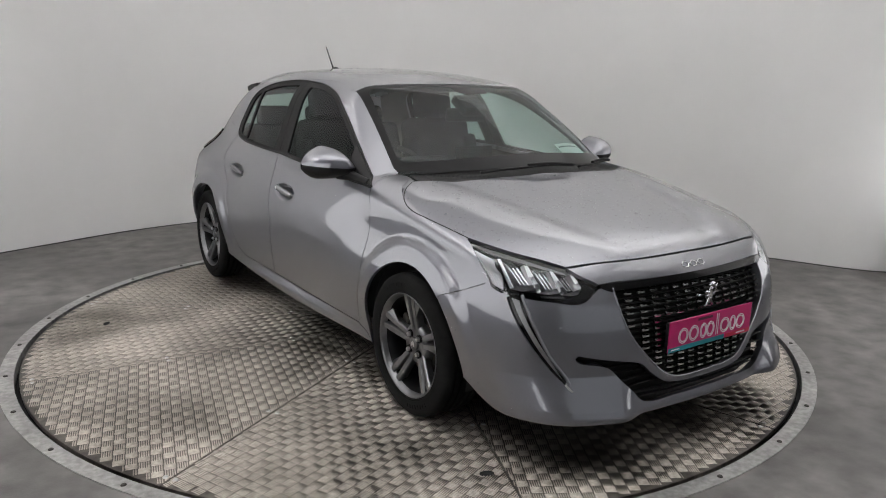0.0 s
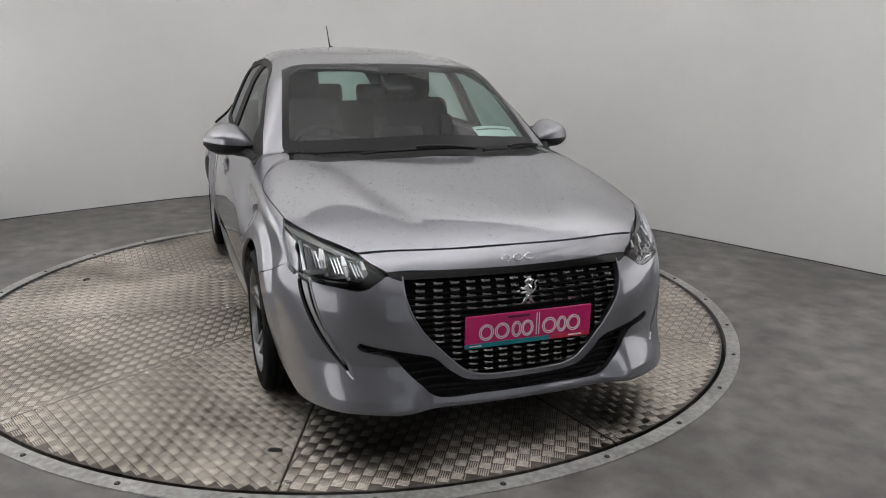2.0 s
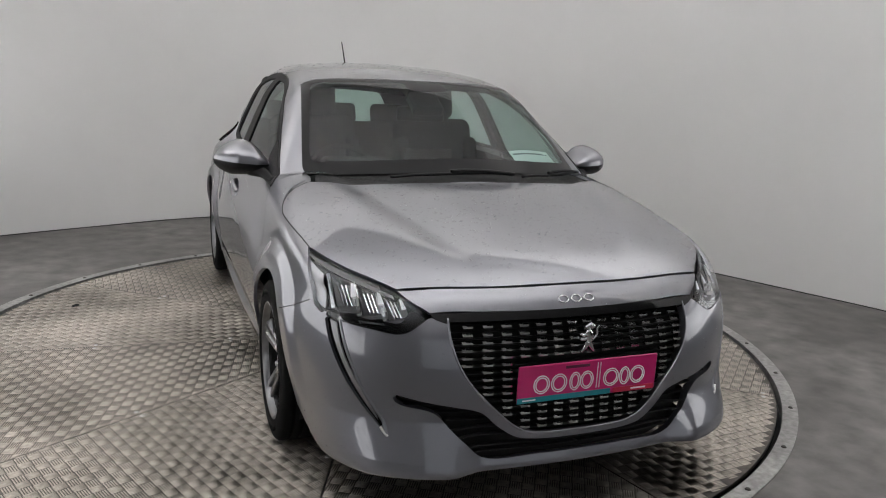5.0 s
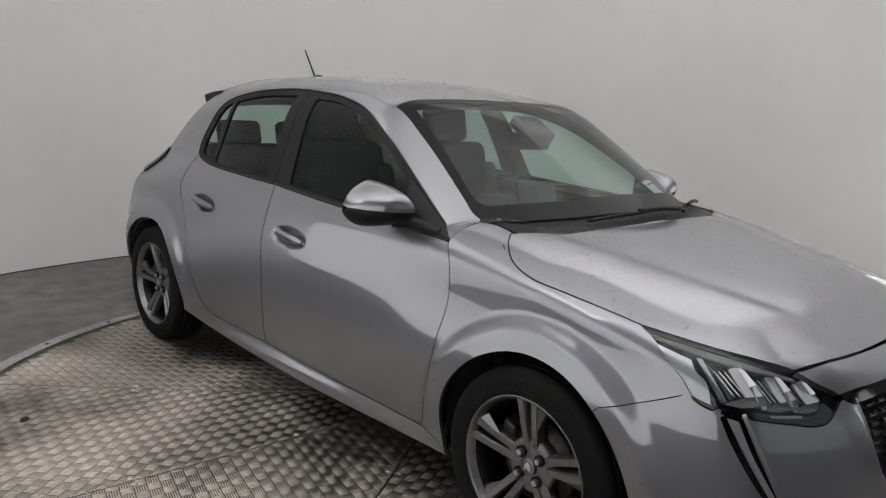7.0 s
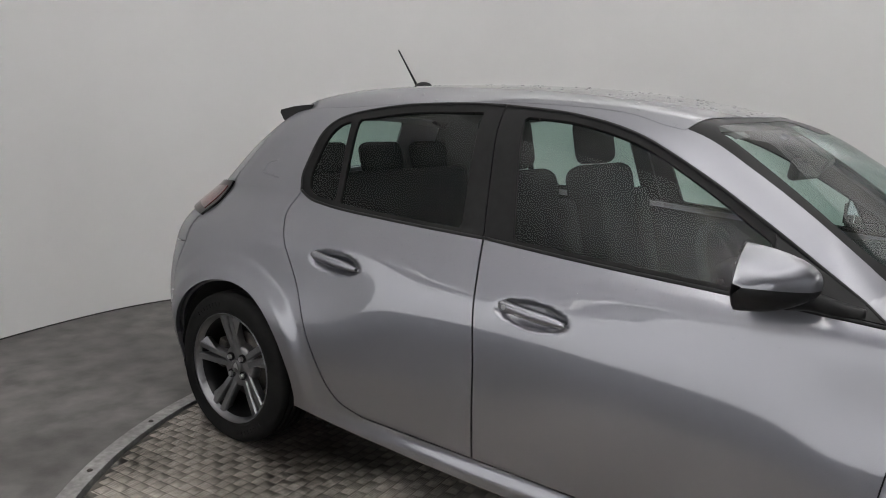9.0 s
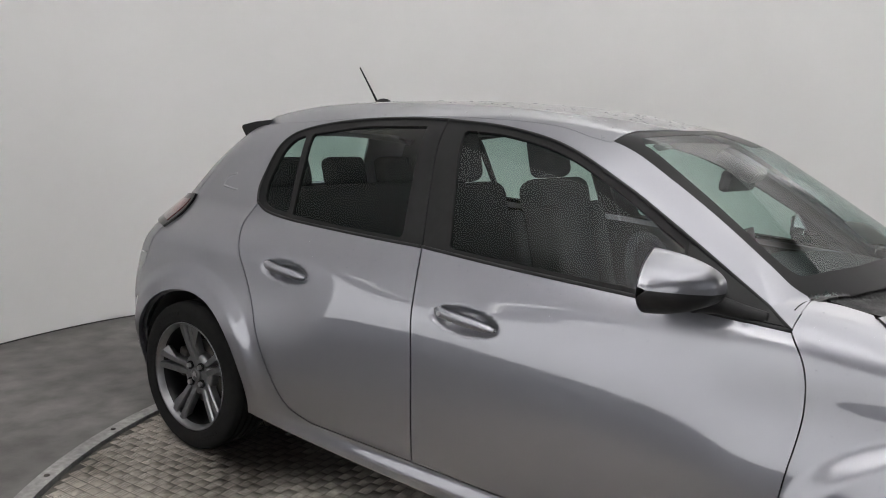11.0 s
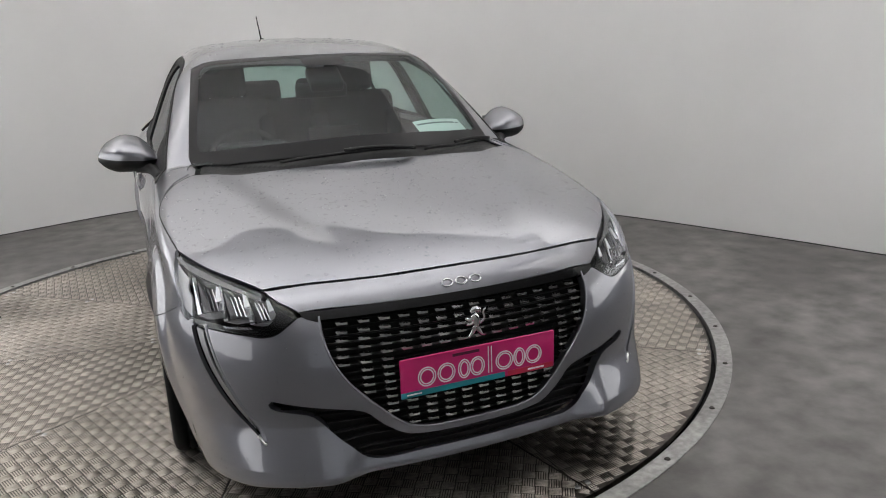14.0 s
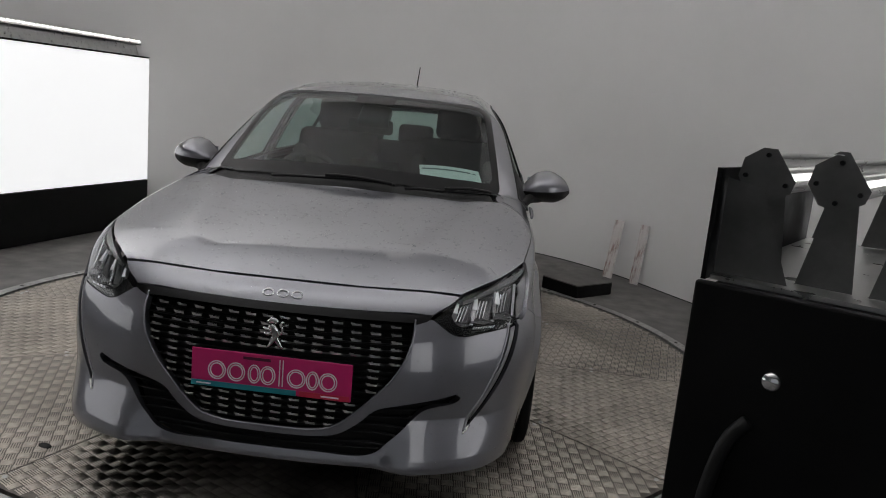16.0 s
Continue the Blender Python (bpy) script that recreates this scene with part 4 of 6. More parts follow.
for s in (-1, 1):
    ring_pts = [(s * x, y) for x, y in ((0.640, -1.000), (0.630, -0.93), (0.642, -0.872), (0.662, -0.835), (0.712, -0.835), (0.735, -0.90), (0.738, -1.0), (0.722, -1.044), (0.69, -1.030), (0.662, -1.008), (0.640, -1.000))]
    flange = outline(ring_pts[:4], ring_pts[3:5], ring_pts[4:8], ring_pts[7:])
    skin("wing_flange", [flange], from_top, PAINT, car, cell=0.007, gap=0, depth=0.0, lift=-0.0025)
    # black bead on the paint draws the shaded gap at the pillar foot
    foot = on_top(spline([(s * x, y) for x, y in ((0.640, -0.873), (0.68, -0.858), (0.722, -0.85))], 0.006))
    mesh_object("pillar_seam", *strip(foot - slope(foot) * 0.0002, 0.0035, 0.0006), TRIM, car, "thin dark panel gap at the pillar foot")
    seam_line = on_top(spline([(s * (x + 0.002), y) for x, y in lamp_edge[3:]], 0.012))
    mesh_object("seam_flange", *strip(seam_line - slope(seam_line) * 0.005, 0.022, 0.002), PAINT, car)
    # likewise a raised black line in place of the bonnet gap's shade
    seam_line = on_top(spline([(s * x, y) for x, y in lamp_edge[3:]], 0.008))
    mesh_object("bonnet_seam", *strip(seam_line - slope(seam_line) * 0.0004, 0.0055, 0.0008), TRIM, car, "thin dark panel gap along the bonnet")


screen_side = [(0.645, -0.885), (0.60, -0.59), (0.548, -0.305)]
screen_top = [(0.548, -0.305), (0.40, -0.365), (0.2, -0.415), (0.0, -0.432)]
screen_top = screen_top + [(-x, y) for x, y in screen_top[::-1][1:]]
screen_base = [(-0.645, -0.885), (-0.6, -0.900), (-0.5, -0.953), (-0.3, -1.035), (0.0, -1.08), (0.3, -1.035), (0.5, -0.953), (0.6, -0.900), (0.645, -0.885)]
screen = outline(screen_side, screen_top, [(-x, y) for x, y in screen_side[::-1]], screen_base)
clear_side = [(0.598, -0.835), (0.606, -0.80), (0.575, -0.62), (0.527, -0.385)]
clear_top = [(0.500, -0.363), (0.40, -0.402), (0.25, -0.442), (0.10, -0.464), (0.085, -0.55), (0.0, -0.56)]
clear_top = clear_top + [(-x, y) for x, y in clear_top[::-1][1:]]
clear_base = [(-0.572, -0.853), (-0.53, -0.875), (-0.4, -0.938), (-0.2, -0.994), (0.0, -1.010), (0.2, -0.994), (0.4, -0.938), (0.53, -0.875), (0.572, -0.853)]
clear_area = outline(clear_side, clear_top, [(-x, y) for x, y in clear_side[::-1]], clear_base)
windscreen_pane = skin("windscreen", [screen], from_top, SCREEN_GLASS, car, cell=0.014, gap=0.002, depth=0.0, lift=-0.002, label="large windscreen of lightly tinted glass")
windscreen_pane.visible_shadow = False
skin("black_border", [screen, clear_area], from_top, FRIT, windscreen_pane, cell=0.006, gap=-0.004, depth=0.0, lift=-0.0012, label="black printed border of the windscreen")
cowl_back = [(-0.60, -0.900), (-0.5, -0.950), (-0.3, -1.032), (0.0, -1.077), (0.3, -1.032), (0.5, -0.950), (0.60, -0.900)]
cowl_edge = [(x, y) for x, y in back_edge if abs(x) < 0.6]
cowl_edge = [(0.618, -1.02), *cowl_edge, (-0.618, -1.02)]
cowl = outline(cowl_back, [(0.60, -0.900), (0.612, -0.96), (0.618, -1.02)], cowl_edge, [(-0.618, -1.02), (-0.612, -0.96), (-0.60, -0.900)])
skin("cowl", [cowl], from_top, BLACK_PLASTIC, car, cell=0.009, gap=-0.003, depth=0.01, lift=-0.008, label="black plastic scuttle below the windscreen")
roof_end = [(RAIL_X, 1.27), (0.3, 1.315), (0.0, 1.33), (-0.3, 1.315), (-RAIL_X, 1.27)]
ROOF_X = RAIL_X + 0.035
roof = outline([(-0.556, -0.300), *[(x, y + 0.006) for x, y in screen_top[::-1][1:-1]], (0.556, -0.300)], [(0.556, -0.300), (0.550, -0.24), (ROOF_X, -0.12), (ROOF_X, 0.3), (ROOF_X, 0.9), (RAIL_X, 1.27)], roof_end, [(-RAIL_X, 1.27), (-ROOF_X, 0.9), (-ROOF_X, 0.3), (-ROOF_X, -0.12), (-0.550, -0.24), (-0.556, -0.300)])
skin("roof", [roof], from_top, PAINT, car, cell=0.016, gap=-0.002, depth=0.003, lift=0.0007, label="silver grey roof with scattered water drops")

# rear end
def to_rear(yz):
    p = on_side(1, yz)
    return [(math.atan2(x, y - REAR_Y) * ARC, z) for x, y, z in p]


edge = to_rear(HATCH)
low = to_rear(BUMPER_R)
top_run = [(a * 1.0, 1.300) for a in np.linspace(-edge[0][0], edge[0][0], 9)]
hatch = outline(top_run, [(edge[0][0], 1.300), *edge[1:]], [edge[-1], (0.3, 0.72), (0.0, 0.71), (-0.3, 0.72), (-edge[-1][0], edge[-1][1])], [(-a, z) for a, z in edge[::-1][:-1]] + [(-edge[0][0], 1.300)])
rear_pane = outline([(-0.50, 1.25), (0.0, 1.265), (0.50, 1.25)], [(0.50, 1.25), (0.50, 1.02)], [(0.50, 1.02), (0.0, 1.0), (-0.50, 1.02)], [(-0.50, 1.02), (-0.50, 1.25)])
tailgate = skin("tailgate", [hatch, rear_pane], from_rear, PAINT, car, cell=0.02, label="silver grey tailgate")
skin("rear_window", [rear_pane], from_rear, GLASS, tailgate, cell=0.02, gap=-0.01, depth=0, lift=-0.006, label="tinted rear window").visible_shadow = False
arch_rear = to_rear(arc_pts(HUB_Y, HUB_Z, ARCH + 0.005, TAIL_A0, -9, 10))
mirror_rear = [(-a, z) for a, z in arch_rear]
rear_bumper = outline([(0.0, 0.70), (0.3, 0.71), low[0]], low, arch_rear, [arch_rear[-1], (0.3, 0.235), (0.0, 0.23), (-0.3, 0.235), mirror_rear[-1]], mirror_rear[::-1], [(-a, z) for a, z in low[::-1]], [(-low[0][0], low[0][1]), (-0.3, 0.71), (0.0, 0.70)])
skin("rear_bumper", [rear_bumper], from_rear, PAINT, car, cell=0.02, label="silver grey rear bumper with a darker lower edge")

# front bumper with its openings
HALF_GRILLE = nz((0, 0.650), (15, 0.652), (27, 0.654), (34.5, 0.650), (33.6, 0.612), (31.2, 0.53), (28.0, 0.46), (24.3, 0.405), (19.6, 0.345), (16.2, 0.314), (12.0, 0.300), (0, 0.296))
left_part = [(-a, z) for a, z in HALF_GRILLE]
grille_hole = outline(left_part[3::-1] + HALF_GRILLE[1:4], HALF_GRILLE[3:] + left_part[::-1][1:-3])
INTAKE = nz((0, 0.276), (13.0, 0.280), (17.5, 0.292), (22.0, 0.330), (25.5, 0.372), (30.0, 0.390), (37.5, 0.410), (43.6, 0.428))
INTAKE_LOW = nz((43.6, 0.428), (42.9, 0.405), (35.5, 0.380), (32.0, 0.335), (28.2, 0.285), (24.6, 0.240), (12.0, 0.236), (0, 0.236))
intake_hole = outline([(-a, z) for a, z in INTAKE[::-1]] + INTAKE[1:], INTAKE_LOW + [(-a, z) for a, z in INTAKE_LOW[::-1][1:]])
FANG = [nz((60.6, 0.634), (57.8, 0.555), (52.8, 0.444), (48.0, 0.362), (43.9, 0.308)), nz((43.9, 0.308), (45.2, 0.345), (49.0, 0.418), (53.0, 0.524), (56.6, 0.630))]
fang_hole = outline(*FANG)
LAMP_LOW = nz((65.6, 0.659), (63.6, 0.640), (61.4, 0.629), (55.0, 0.619), (49.0, 0.611), (44.2, 0.604), (42.0, 0.611), (40.4, 0.628), (38.6, 0.650))
NOSE_LOW = nz((38.6, 0.650), (34.0, 0.663), (27.0, 0.6615), (12, 0.660), (0, 0.659))
seam = [(math.atan2(x, -(y - AXIS_Y)) * ARC, z) for x, y, z in on_side(1, BUMPER_F[::-1])]
arch_edge = [(math.atan2(x, -(y - AXIS_Y)) * ARC, z) for x, y, z in on_side(1, arc_pts(-HUB_Y, HUB_Z, ARCH, 130.6, 184, 12))]
under_run = nz((73.0, 0.232), (62, 0.192), (50, 0.188), (34, 0.194), (15, 0.198), (0, 0.199))
bumper = outline([(-a, z) for a, z in LAMP_LOW[::-1]], [(-a, z) for a, z in seam[::-1]], [(-a, z) for a, z in arch_edge], [(-arch_edge[-1][0], arch_edge[-1][1])] + [(-a, z) for a, z in under_run[1:]] + under_run[::-1][1:-1] + [arch_edge[-1]],
                 arch_edge[::-1], seam, LAMP_LOW, NOSE_LOW + [(-a, z) for a, z in NOSE_LOW[::-1][1:]])
front_bumper = skin("front_bumper", [bumper, grille_hole, intake_hole, fang_hole, flip(fang_hole)], from_nose, PAINT, car, cell=0.008, gap=0.0015, depth=0.03, label="silver grey front bumper spotted with water")
TOP_EDGE = [(math.atan2(x, -(y - AXIS_Y)) * ARC, z) for x, y, z in on_top([(a, b - 0.004) for a, b in half])]
nose_side = nz((46.4, 0.708), (43.0, 0.688), (40.0, 0.672), (38.6, 0.662))
nose_low = nz((38.6, 0.662), (34.0, 0.666), (27.0, 0.664), (12, 0.662), (0, 0.661))
nose_panel = outline([(-a, z) for a, z in TOP_EDGE[::-1]] + TOP_EDGE[1:], [TOP_EDGE[-1]] + nose_side[1:], nose_low + [(-a, z) for a, z in nose_low[::-1][1:]], [(-a, z) for a, z in nose_side[::-1][:-1]] + [(-TOP_EDGE[-1][0], TOP_EDGE[-1][1])])
nose_skin = skin("nose_panel", [nose_panel], from_nose, PAINT, car, cell=0.008, gap=0.0015, depth=0.02, label="silver grey nose panel above the grille")

# ---- the car: lamps, grille, plate ----
LAMP_TOP = nz((74.8, 0.784), (69.0, 0.772), (62.7, 0.757), (55.0, 0.735), (47.2, 0.711), (43.0, 0.690), (40.3, 0.672), (38.6, 0.652))
LAMP_SIDE = nz((65.6, 0.659), (67.6, 0.690), (69.9, 0.727), (72.3, 0.760), (74.8, 0.784))
lamp = outline(LAMP_TOP, LAMP_LOW[::-1], LAMP_SIDE)


def facet(a0, a1, z0, z1, lean, lift, out=0.0):
    """A slanted four-sided area of the lamp, in nose degrees and heights."""
    return outline(nz((a0 + lean, z1), (a1 + lean, z1)), nz((a1 + lean, z1), (a1, z0)), nz((a1, z0), (a0, z0)), nz((a0, z0), (a0 + lean, z1)))


for s in (-1, 1):
    def sided(shape):
        return shape if s > 0 else flip(shape)
    unit = skin("headlamp", [sided(lamp)], from_nose, LAMP_DARK, car, cell=0.008, gap=0.001, depth=0.0, lift=-0.050, label="clear-lensed LED headlamp with dark surround")
    # pale outer reflector, behind a dark divider
    outer = outline(nz((72.9, 0.764), (69.0, 0.751), (65.4, 0.738)), nz((65.4, 0.738), (64.4, 0.712), (62.6, 0.690), (61.6, 0.640)), nz((61.6, 0.640), (64.9, 0.656), (68.6, 0.703), (72.9, 0.764)))
    skin("side_reflector", [sided(outer)], from_nose, LAMP_GREY_PALE, unit, cell=0.006, gap=0, depth=0.006, lift=-0.014, label="pale grey side reflector")
    brow = outline(nz((73.5, 0.778), (66.0, 0.762), (56.0, 0.734), (47.5, 0.706)), nz((47.5, 0.706), (46.8, 0.697)), nz((46.8, 0.697), (55.5, 0.724), (65.0, 0.750), (73.5, 0.773)))
    skin("brow_strip", [sided(brow)], from_nose, LAMP_BROW, unit, cell=0.004, gap=0, depth=0.006, lift=-0.010, label="grey strip along the lamp's upper edge")

    def lamp_facet(name, corners, mat, label=""):
        """A flat slanted piece in the lamp: degrees round the nose, height, depth behind the lens."""
        base = on_nose([(s * D(a) * ARC, z) for a, z, d in corners])
        n = slope(base)
        front = base - n * np.array([[d] for a, z, d in corners])
        k = len(corners)
        verts = np.vstack([front, front - n * 0.004])
        faces = [tuple(range(k)), tuple(range(2 * k - 1, k - 1, -1))] + [(i, i + k, (i + 1) % k + k, (i + 1) % k) for i in range(k)]
        return mesh_object(name, verts, faces, mat, unit, label, False)

    for shift, size in ((0.0, 1.0), (-6.9, 0.88), (-12.6, 0.76)):
        def at(a, z, d):
            return (61.0 + shift + (a - 61.0) * size, 0.690 - 0.0016 * -shift * 1.0 + (z - 0.690) * size, d)
        lamp_facet("bright_edge", [at(64.6, 0.741, 0.010), at(63.7, 0.742, 0.010), at(59.0, 0.652, 0.016), at(60.0, 0.647, 0.016)], LAMP_SILVER, "thin bright lamp edge")
        lamp_facet("inner_facet", [at(63.0, 0.736, 0.016), at(61.6, 0.736, 0.036), at(57.4, 0.664, 0.036), at(58.6, 0.656, 0.018)], LAMP_BROW)
        for k in range(3):
            lamp_facet("lens_fin", [at(61.4 - 1.0 * k, 0.728, 0.030), at(61.1 - 1.0 * k, 0.728, 0.030), at(57.5 - 1.0 * k, 0.668, 0.030), at(57.8 - 1.0 * k, 0.668, 0.030)], LAMP_SILVER)
        lamp_facet("reflector_cup", [at(58.6, 0.734, 0.032), at(57.2, 0.731, 0.008), at(53.4, 0.672, 0.008), at(55.6, 0.668, 0.034)], LAMP_GREY_PALE, "slanted chrome reflector")
        # small white facet paints the bright highlight on the reflector
        lamp_facet("highlight_facet", [at(57.6, 0.726, 0.007), at(56.6, 0.722, 0.006), at(54.6, 0.694, 0.006), at(55.8, 0.690, 0.007)], LAMP_HIGHLIGHT, "white facet painted in as the lamp's bright highlight")
        lamp_facet("lower_facet", [at(60.0, 0.647, 0.014), at(55.6, 0.667, 0.036), at(53.2, 0.671, 0.010), at(52.8, 0.652, 0.008), at(56.6, 0.642, 0.010)], LAMP_BROW, "grey lower facet")
    bowl = outline(nz((63.0, 0.736), (56.0, 0.722), (47.0, 0.694)), nz((47.0, 0.694), (45.6, 0.650)), nz((45.6, 0.650), (52.0, 0.646), (59.0, 0.648)), nz((59.0, 0.648), (63.0, 0.736)))
    skin("reflector_bowl", [sided(bowl)], from_nose, LAMP_BROW, unit, cell=0.006, gap=0, depth=0.004, lift=-0.042, label="grey faceted reflector")
    band = outline(nz((61.2, 0.6285), (55.0, 0.6200), (49.0, 0.6120), (44.2, 0.6050), (42.0, 0.6120), (40.5, 0.6290), (39.0, 0.649)), nz((39.0, 0.649), (42.6, 0.668), (43.4, 0.642), (45.5, 0.626), (50.0, 0.630), (55.0, 0.636), (61.2, 0.640)))
    skin("lower_band", [sided(band)], from_nose, BLACK_GLOSS, unit, cell=0.004, gap=0.001, depth=0.004, lift=-0.004, label="gloss black lower band")
    for k in range(9):
        a = 52.0 - 0.62 * k
        skin("vent_mark", [sided(facet(a, a - 0.28, 0.624, 0.630, 0.5, 0))], from_nose, LAMP_SILVER, unit, cell=0.002, gap=0, depth=0.0, lift=-0.002)
    skin("lens", [sided(lamp)], from_nose, LENS, unit, cell=0.008, gap=0.0015, depth=0.004, lift=0.0, label="clear plastic lens").visible_shadow = False
    # the fang-shaped daytime lamp down the bumper
    slot = skin("daytime_lamp", [sided(fang_hole)], from_nose, BLACK_GLOSS, car, cell=0.005, gap=-0.001, depth=0.0, lift=-0.012, label="long black daytime lamp slot running down the bumper")
    inner = outline(nz((59.0, 0.617), (56.0, 0.540), (51.6, 0.440), (47.6, 0.366), (46.0, 0.340)), nz((46.0, 0.340), (47.4, 0.372), (50.4, 0.436), (54.6, 0.534), (57.2, 0.612)))
    skin("light_guide", [sided(inner)], from_nose, LAMP_GREY, slot, cell=0.004, gap=0, depth=0.006, lift=-0.004, label="grey translucent light strip")
    edge_line = on_nose([(s * a, z) for a, z in spline(FANG[1][::-1], 0.01)])
    mesh_object("bright_edge", *strip(edge_line - slope(edge_line) * 0.002, 0.012, 0.005), PAINT, slot, "thin silver edge")
    tip = on_nose([(s * a, z) for a, z in spline(nz((45.4, 0.326), (44.4, 0.312), (43.6, 0.303)), 0.004)])
    mesh_object("claw_tip", *strip(tip, 0.008, 0.005), ALUMINIUM, slot, "bright pointed tip")

grille = skin("grille", [grille_hole], from_nose, VOID, car, cell=0.012, gap=-0.004, depth=0.0, lift=-0.055, label="black grille with rows of small chrome dashes")
skin("grille_brow", [outline(nz(*[(a, 0.6625) for a in (-38.4, -27, -12, 0, 12, 27, 38.4)]), nz((38.4, 0.6625), (37.6, 0.650), (34.6, 0.636)), nz(*[(a, 0.640) for a in (34.0, 20, 0, -20, -34.0)]), nz((-34.6, 0.636), (-37.6, 0.650), (-38.4, 0.6625)))], from_nose, BLACK_GLOSS, grille, cell=0.005, gap=0, depth=0.03, lift=0.0018, label="gloss black strip along the top of the grille")
lower_u = spline(HALF_GRILLE[3:], 0.006)
full_u = np.vstack([lower_u, (lower_u * (-1, 1))[::-1][1:]])
u_line = on_nose(full_u)
mesh_object("grille_surround", *strip(u_line, 0.007, 0.003), PAINT, grille, "silver line round the grille opening")
rows = [0.6285 - 0.0222 * k for k in range(15)]
hole_loop = grille_hole[0]
for z in rows:
    if z < 0.306:
        continue
    span = hole_loop[np.abs(hole_loop[:, 1] - z) < 0.006][:, 0]
    if len(span) < 2:
        continue
    a = np.linspace(span.min() + 0.004, span.max() - 0.004, 60)
    line = on_nose(np.c_[a, np.full(60, z - 0.007)])
    n = slope(line)
    mesh_object("grille_bar", *strip(line - n * 0.044, 0.006, 0.024), TRIM, grille)


def dash_mesh():
    bm = bmesh.new()
    pts = [(-0.017, 0.0058), (-0.004, 0.0058), (-0.003, 0.0034), (0.017, 0.0034), (0.017, -0.0034), (-0.012, -0.0034)]
    v = [bm.verts.new((x, -0.006 - 0.0, z)) for x, z in pts]
    w = [bm.verts.new((x * 0.9, 0.006, z * 1.2)) for x, z in pts]
    bm.faces.new(v)
    for i in range(6):
        j = (i + 1) % 6
        bm.faces.new((v[j], v[i], w[i], w[j]))
    me = bpy.data.meshes.new("chrome_dash")
    bm.normal_update()
    bm.to_mesh(me)
    bm.free()
    me.materials.append(DASH_METAL)
    return me


dash = dash_mesh()
for r, z in enumerate(rows):
    if z < 0.312:
        continue
    span = hole_loop[np.abs(hole_loop[:, 1] - z) < 0.006][:, 0]
    if len(span) < 2:
        continue
    hw = min(abs(span.min()), abs(span.max())) - 0.012
    for s in (-1, 1):
        for c in range(8):
            u = s * (0.0290 + 0.0578 * c) * (0.93 + 0.07 * (z - 0.3) / 0.33)
            if abs(u) > hw - 0.006:
                continue
            p = on_nose([(u, z)])[0]
            if abs(p[0] - 0.013) < 0.262 and 0.395 < z < 0.532:
                continue
            n = slope(p[None])[0]
            ob = new("chrome_dash", dash)
            ob.parent = grille
            yaw = math.degrees(math.atan2(n[0], -n[1]))
            ob.matrix_basis = pose(*(p - n * 0.010), 0, 0, yaw) 

intake = skin("lower_intake", [intake_hole], from_nose, VOID, car, cell=0.012, gap=-0.004, depth=0.0, lift=-0.055, label="black lower air intake with thin slats")
for z in (0.252, 0.268, 0.30, 0.325, 0.35, 0.375, 0.395):
    span = intake_hole[0][np.abs(intake_hole[0][:, 1] - z) < 0.006][:, 0]
    for side in (-1, 1):
        a = span[span * side > 0]
        if len(a) < 2 or np.ptp(a) < 0.02:
            lo_a, hi_a = (0, np.abs(span).max()) if len(span) else (0, 0)
        else:
            lo_a, hi_a = np.abs(a).min(), np.abs(a).max()
        if z < 0.278:
            lo_a = 0.0
        if hi_a - lo_a < 0.03:
            continue
        u = np.linspace(lo_a + 0.003, hi_a - 0.004, 30) * side
        line = on_nose(np.c_[u, np.full(30, z)])
        mesh_object("intake_slat", *strip(line - slope(line) * 0.036, 0.005, 0.022), BLACK_PLASTIC, intake)

# show plate with plain shapes in place of its lettering
plate = thing("show_plate", "magenta show plate with white rounded shapes and a teal band", "plate", m=pose(0.013, -2.078, 0.461))
PW, PH = 0.496, 0.119
part("plate_board", box(PW, 0.005, PH, pose(0, 0, 0), 0.003), PINK, plate)
part("backing", box(PW - 0.02, 0.022, PH - 0.02, pose(0, 0.0135, 0), 0.003), BLACK_PLASTIC, plate, "black plate holder")
part("teal_band", box(PW * 0.66, 0.0012, 0.017, pose(-PW * 0.17, -0.0030, -PH / 2 + 0.0095)), TEAL, plate, "teal strip")
part("red_band", box(PW * 0.31, 0.0012, 0.017, pose(PW * 0.335, -0.0030, -PH / 2 + 0.0095)), RED, plate, "red strip")
part("print_bar", box(0.055, 0.0012, 0.005, pose(PW * 0.37, -0.0040, -PH / 2 + 0.0095)), WHITE_PRINT, plate)
part("print_bar", box(0.045, 0.0012, 0.004, pose(-PW * 0.42, -0.0040, -PH / 2 + 0.0095)), WHITE_PRINT, plate)
part("small_bar", box(0.085, 0.0012, 0.009, pose(-0.045, -0.0030, 0.044)), DARK_PRINT, plate)


def flat_ring(cx, cz, rx, rz, stroke, a0=0, a1=360, n=40):
    """A flat rounded band, open between two angles."""
    verts, faces = [], []
    ang = np.radians(np.linspace(a0, a1, n))
    for a in ang:
        for k, d in ((1.0, 0.0), (1.0, -0.0014), (0.0, -0.0014), (0.0, 0.0)):
            verts.append((cx + (rx - stroke * (1 - k)) * math.cos(a), d, cz + (rz - stroke * (1 - k)) * math.sin(a)))
    for i in range(n - 1):
        faces += [(4 * i + k, 4 * i + (k + 1) % 4, 4 * i + 4 + (k + 1) % 4, 4 * i + 4 + k) for k in range(3)]
    return verts, faces


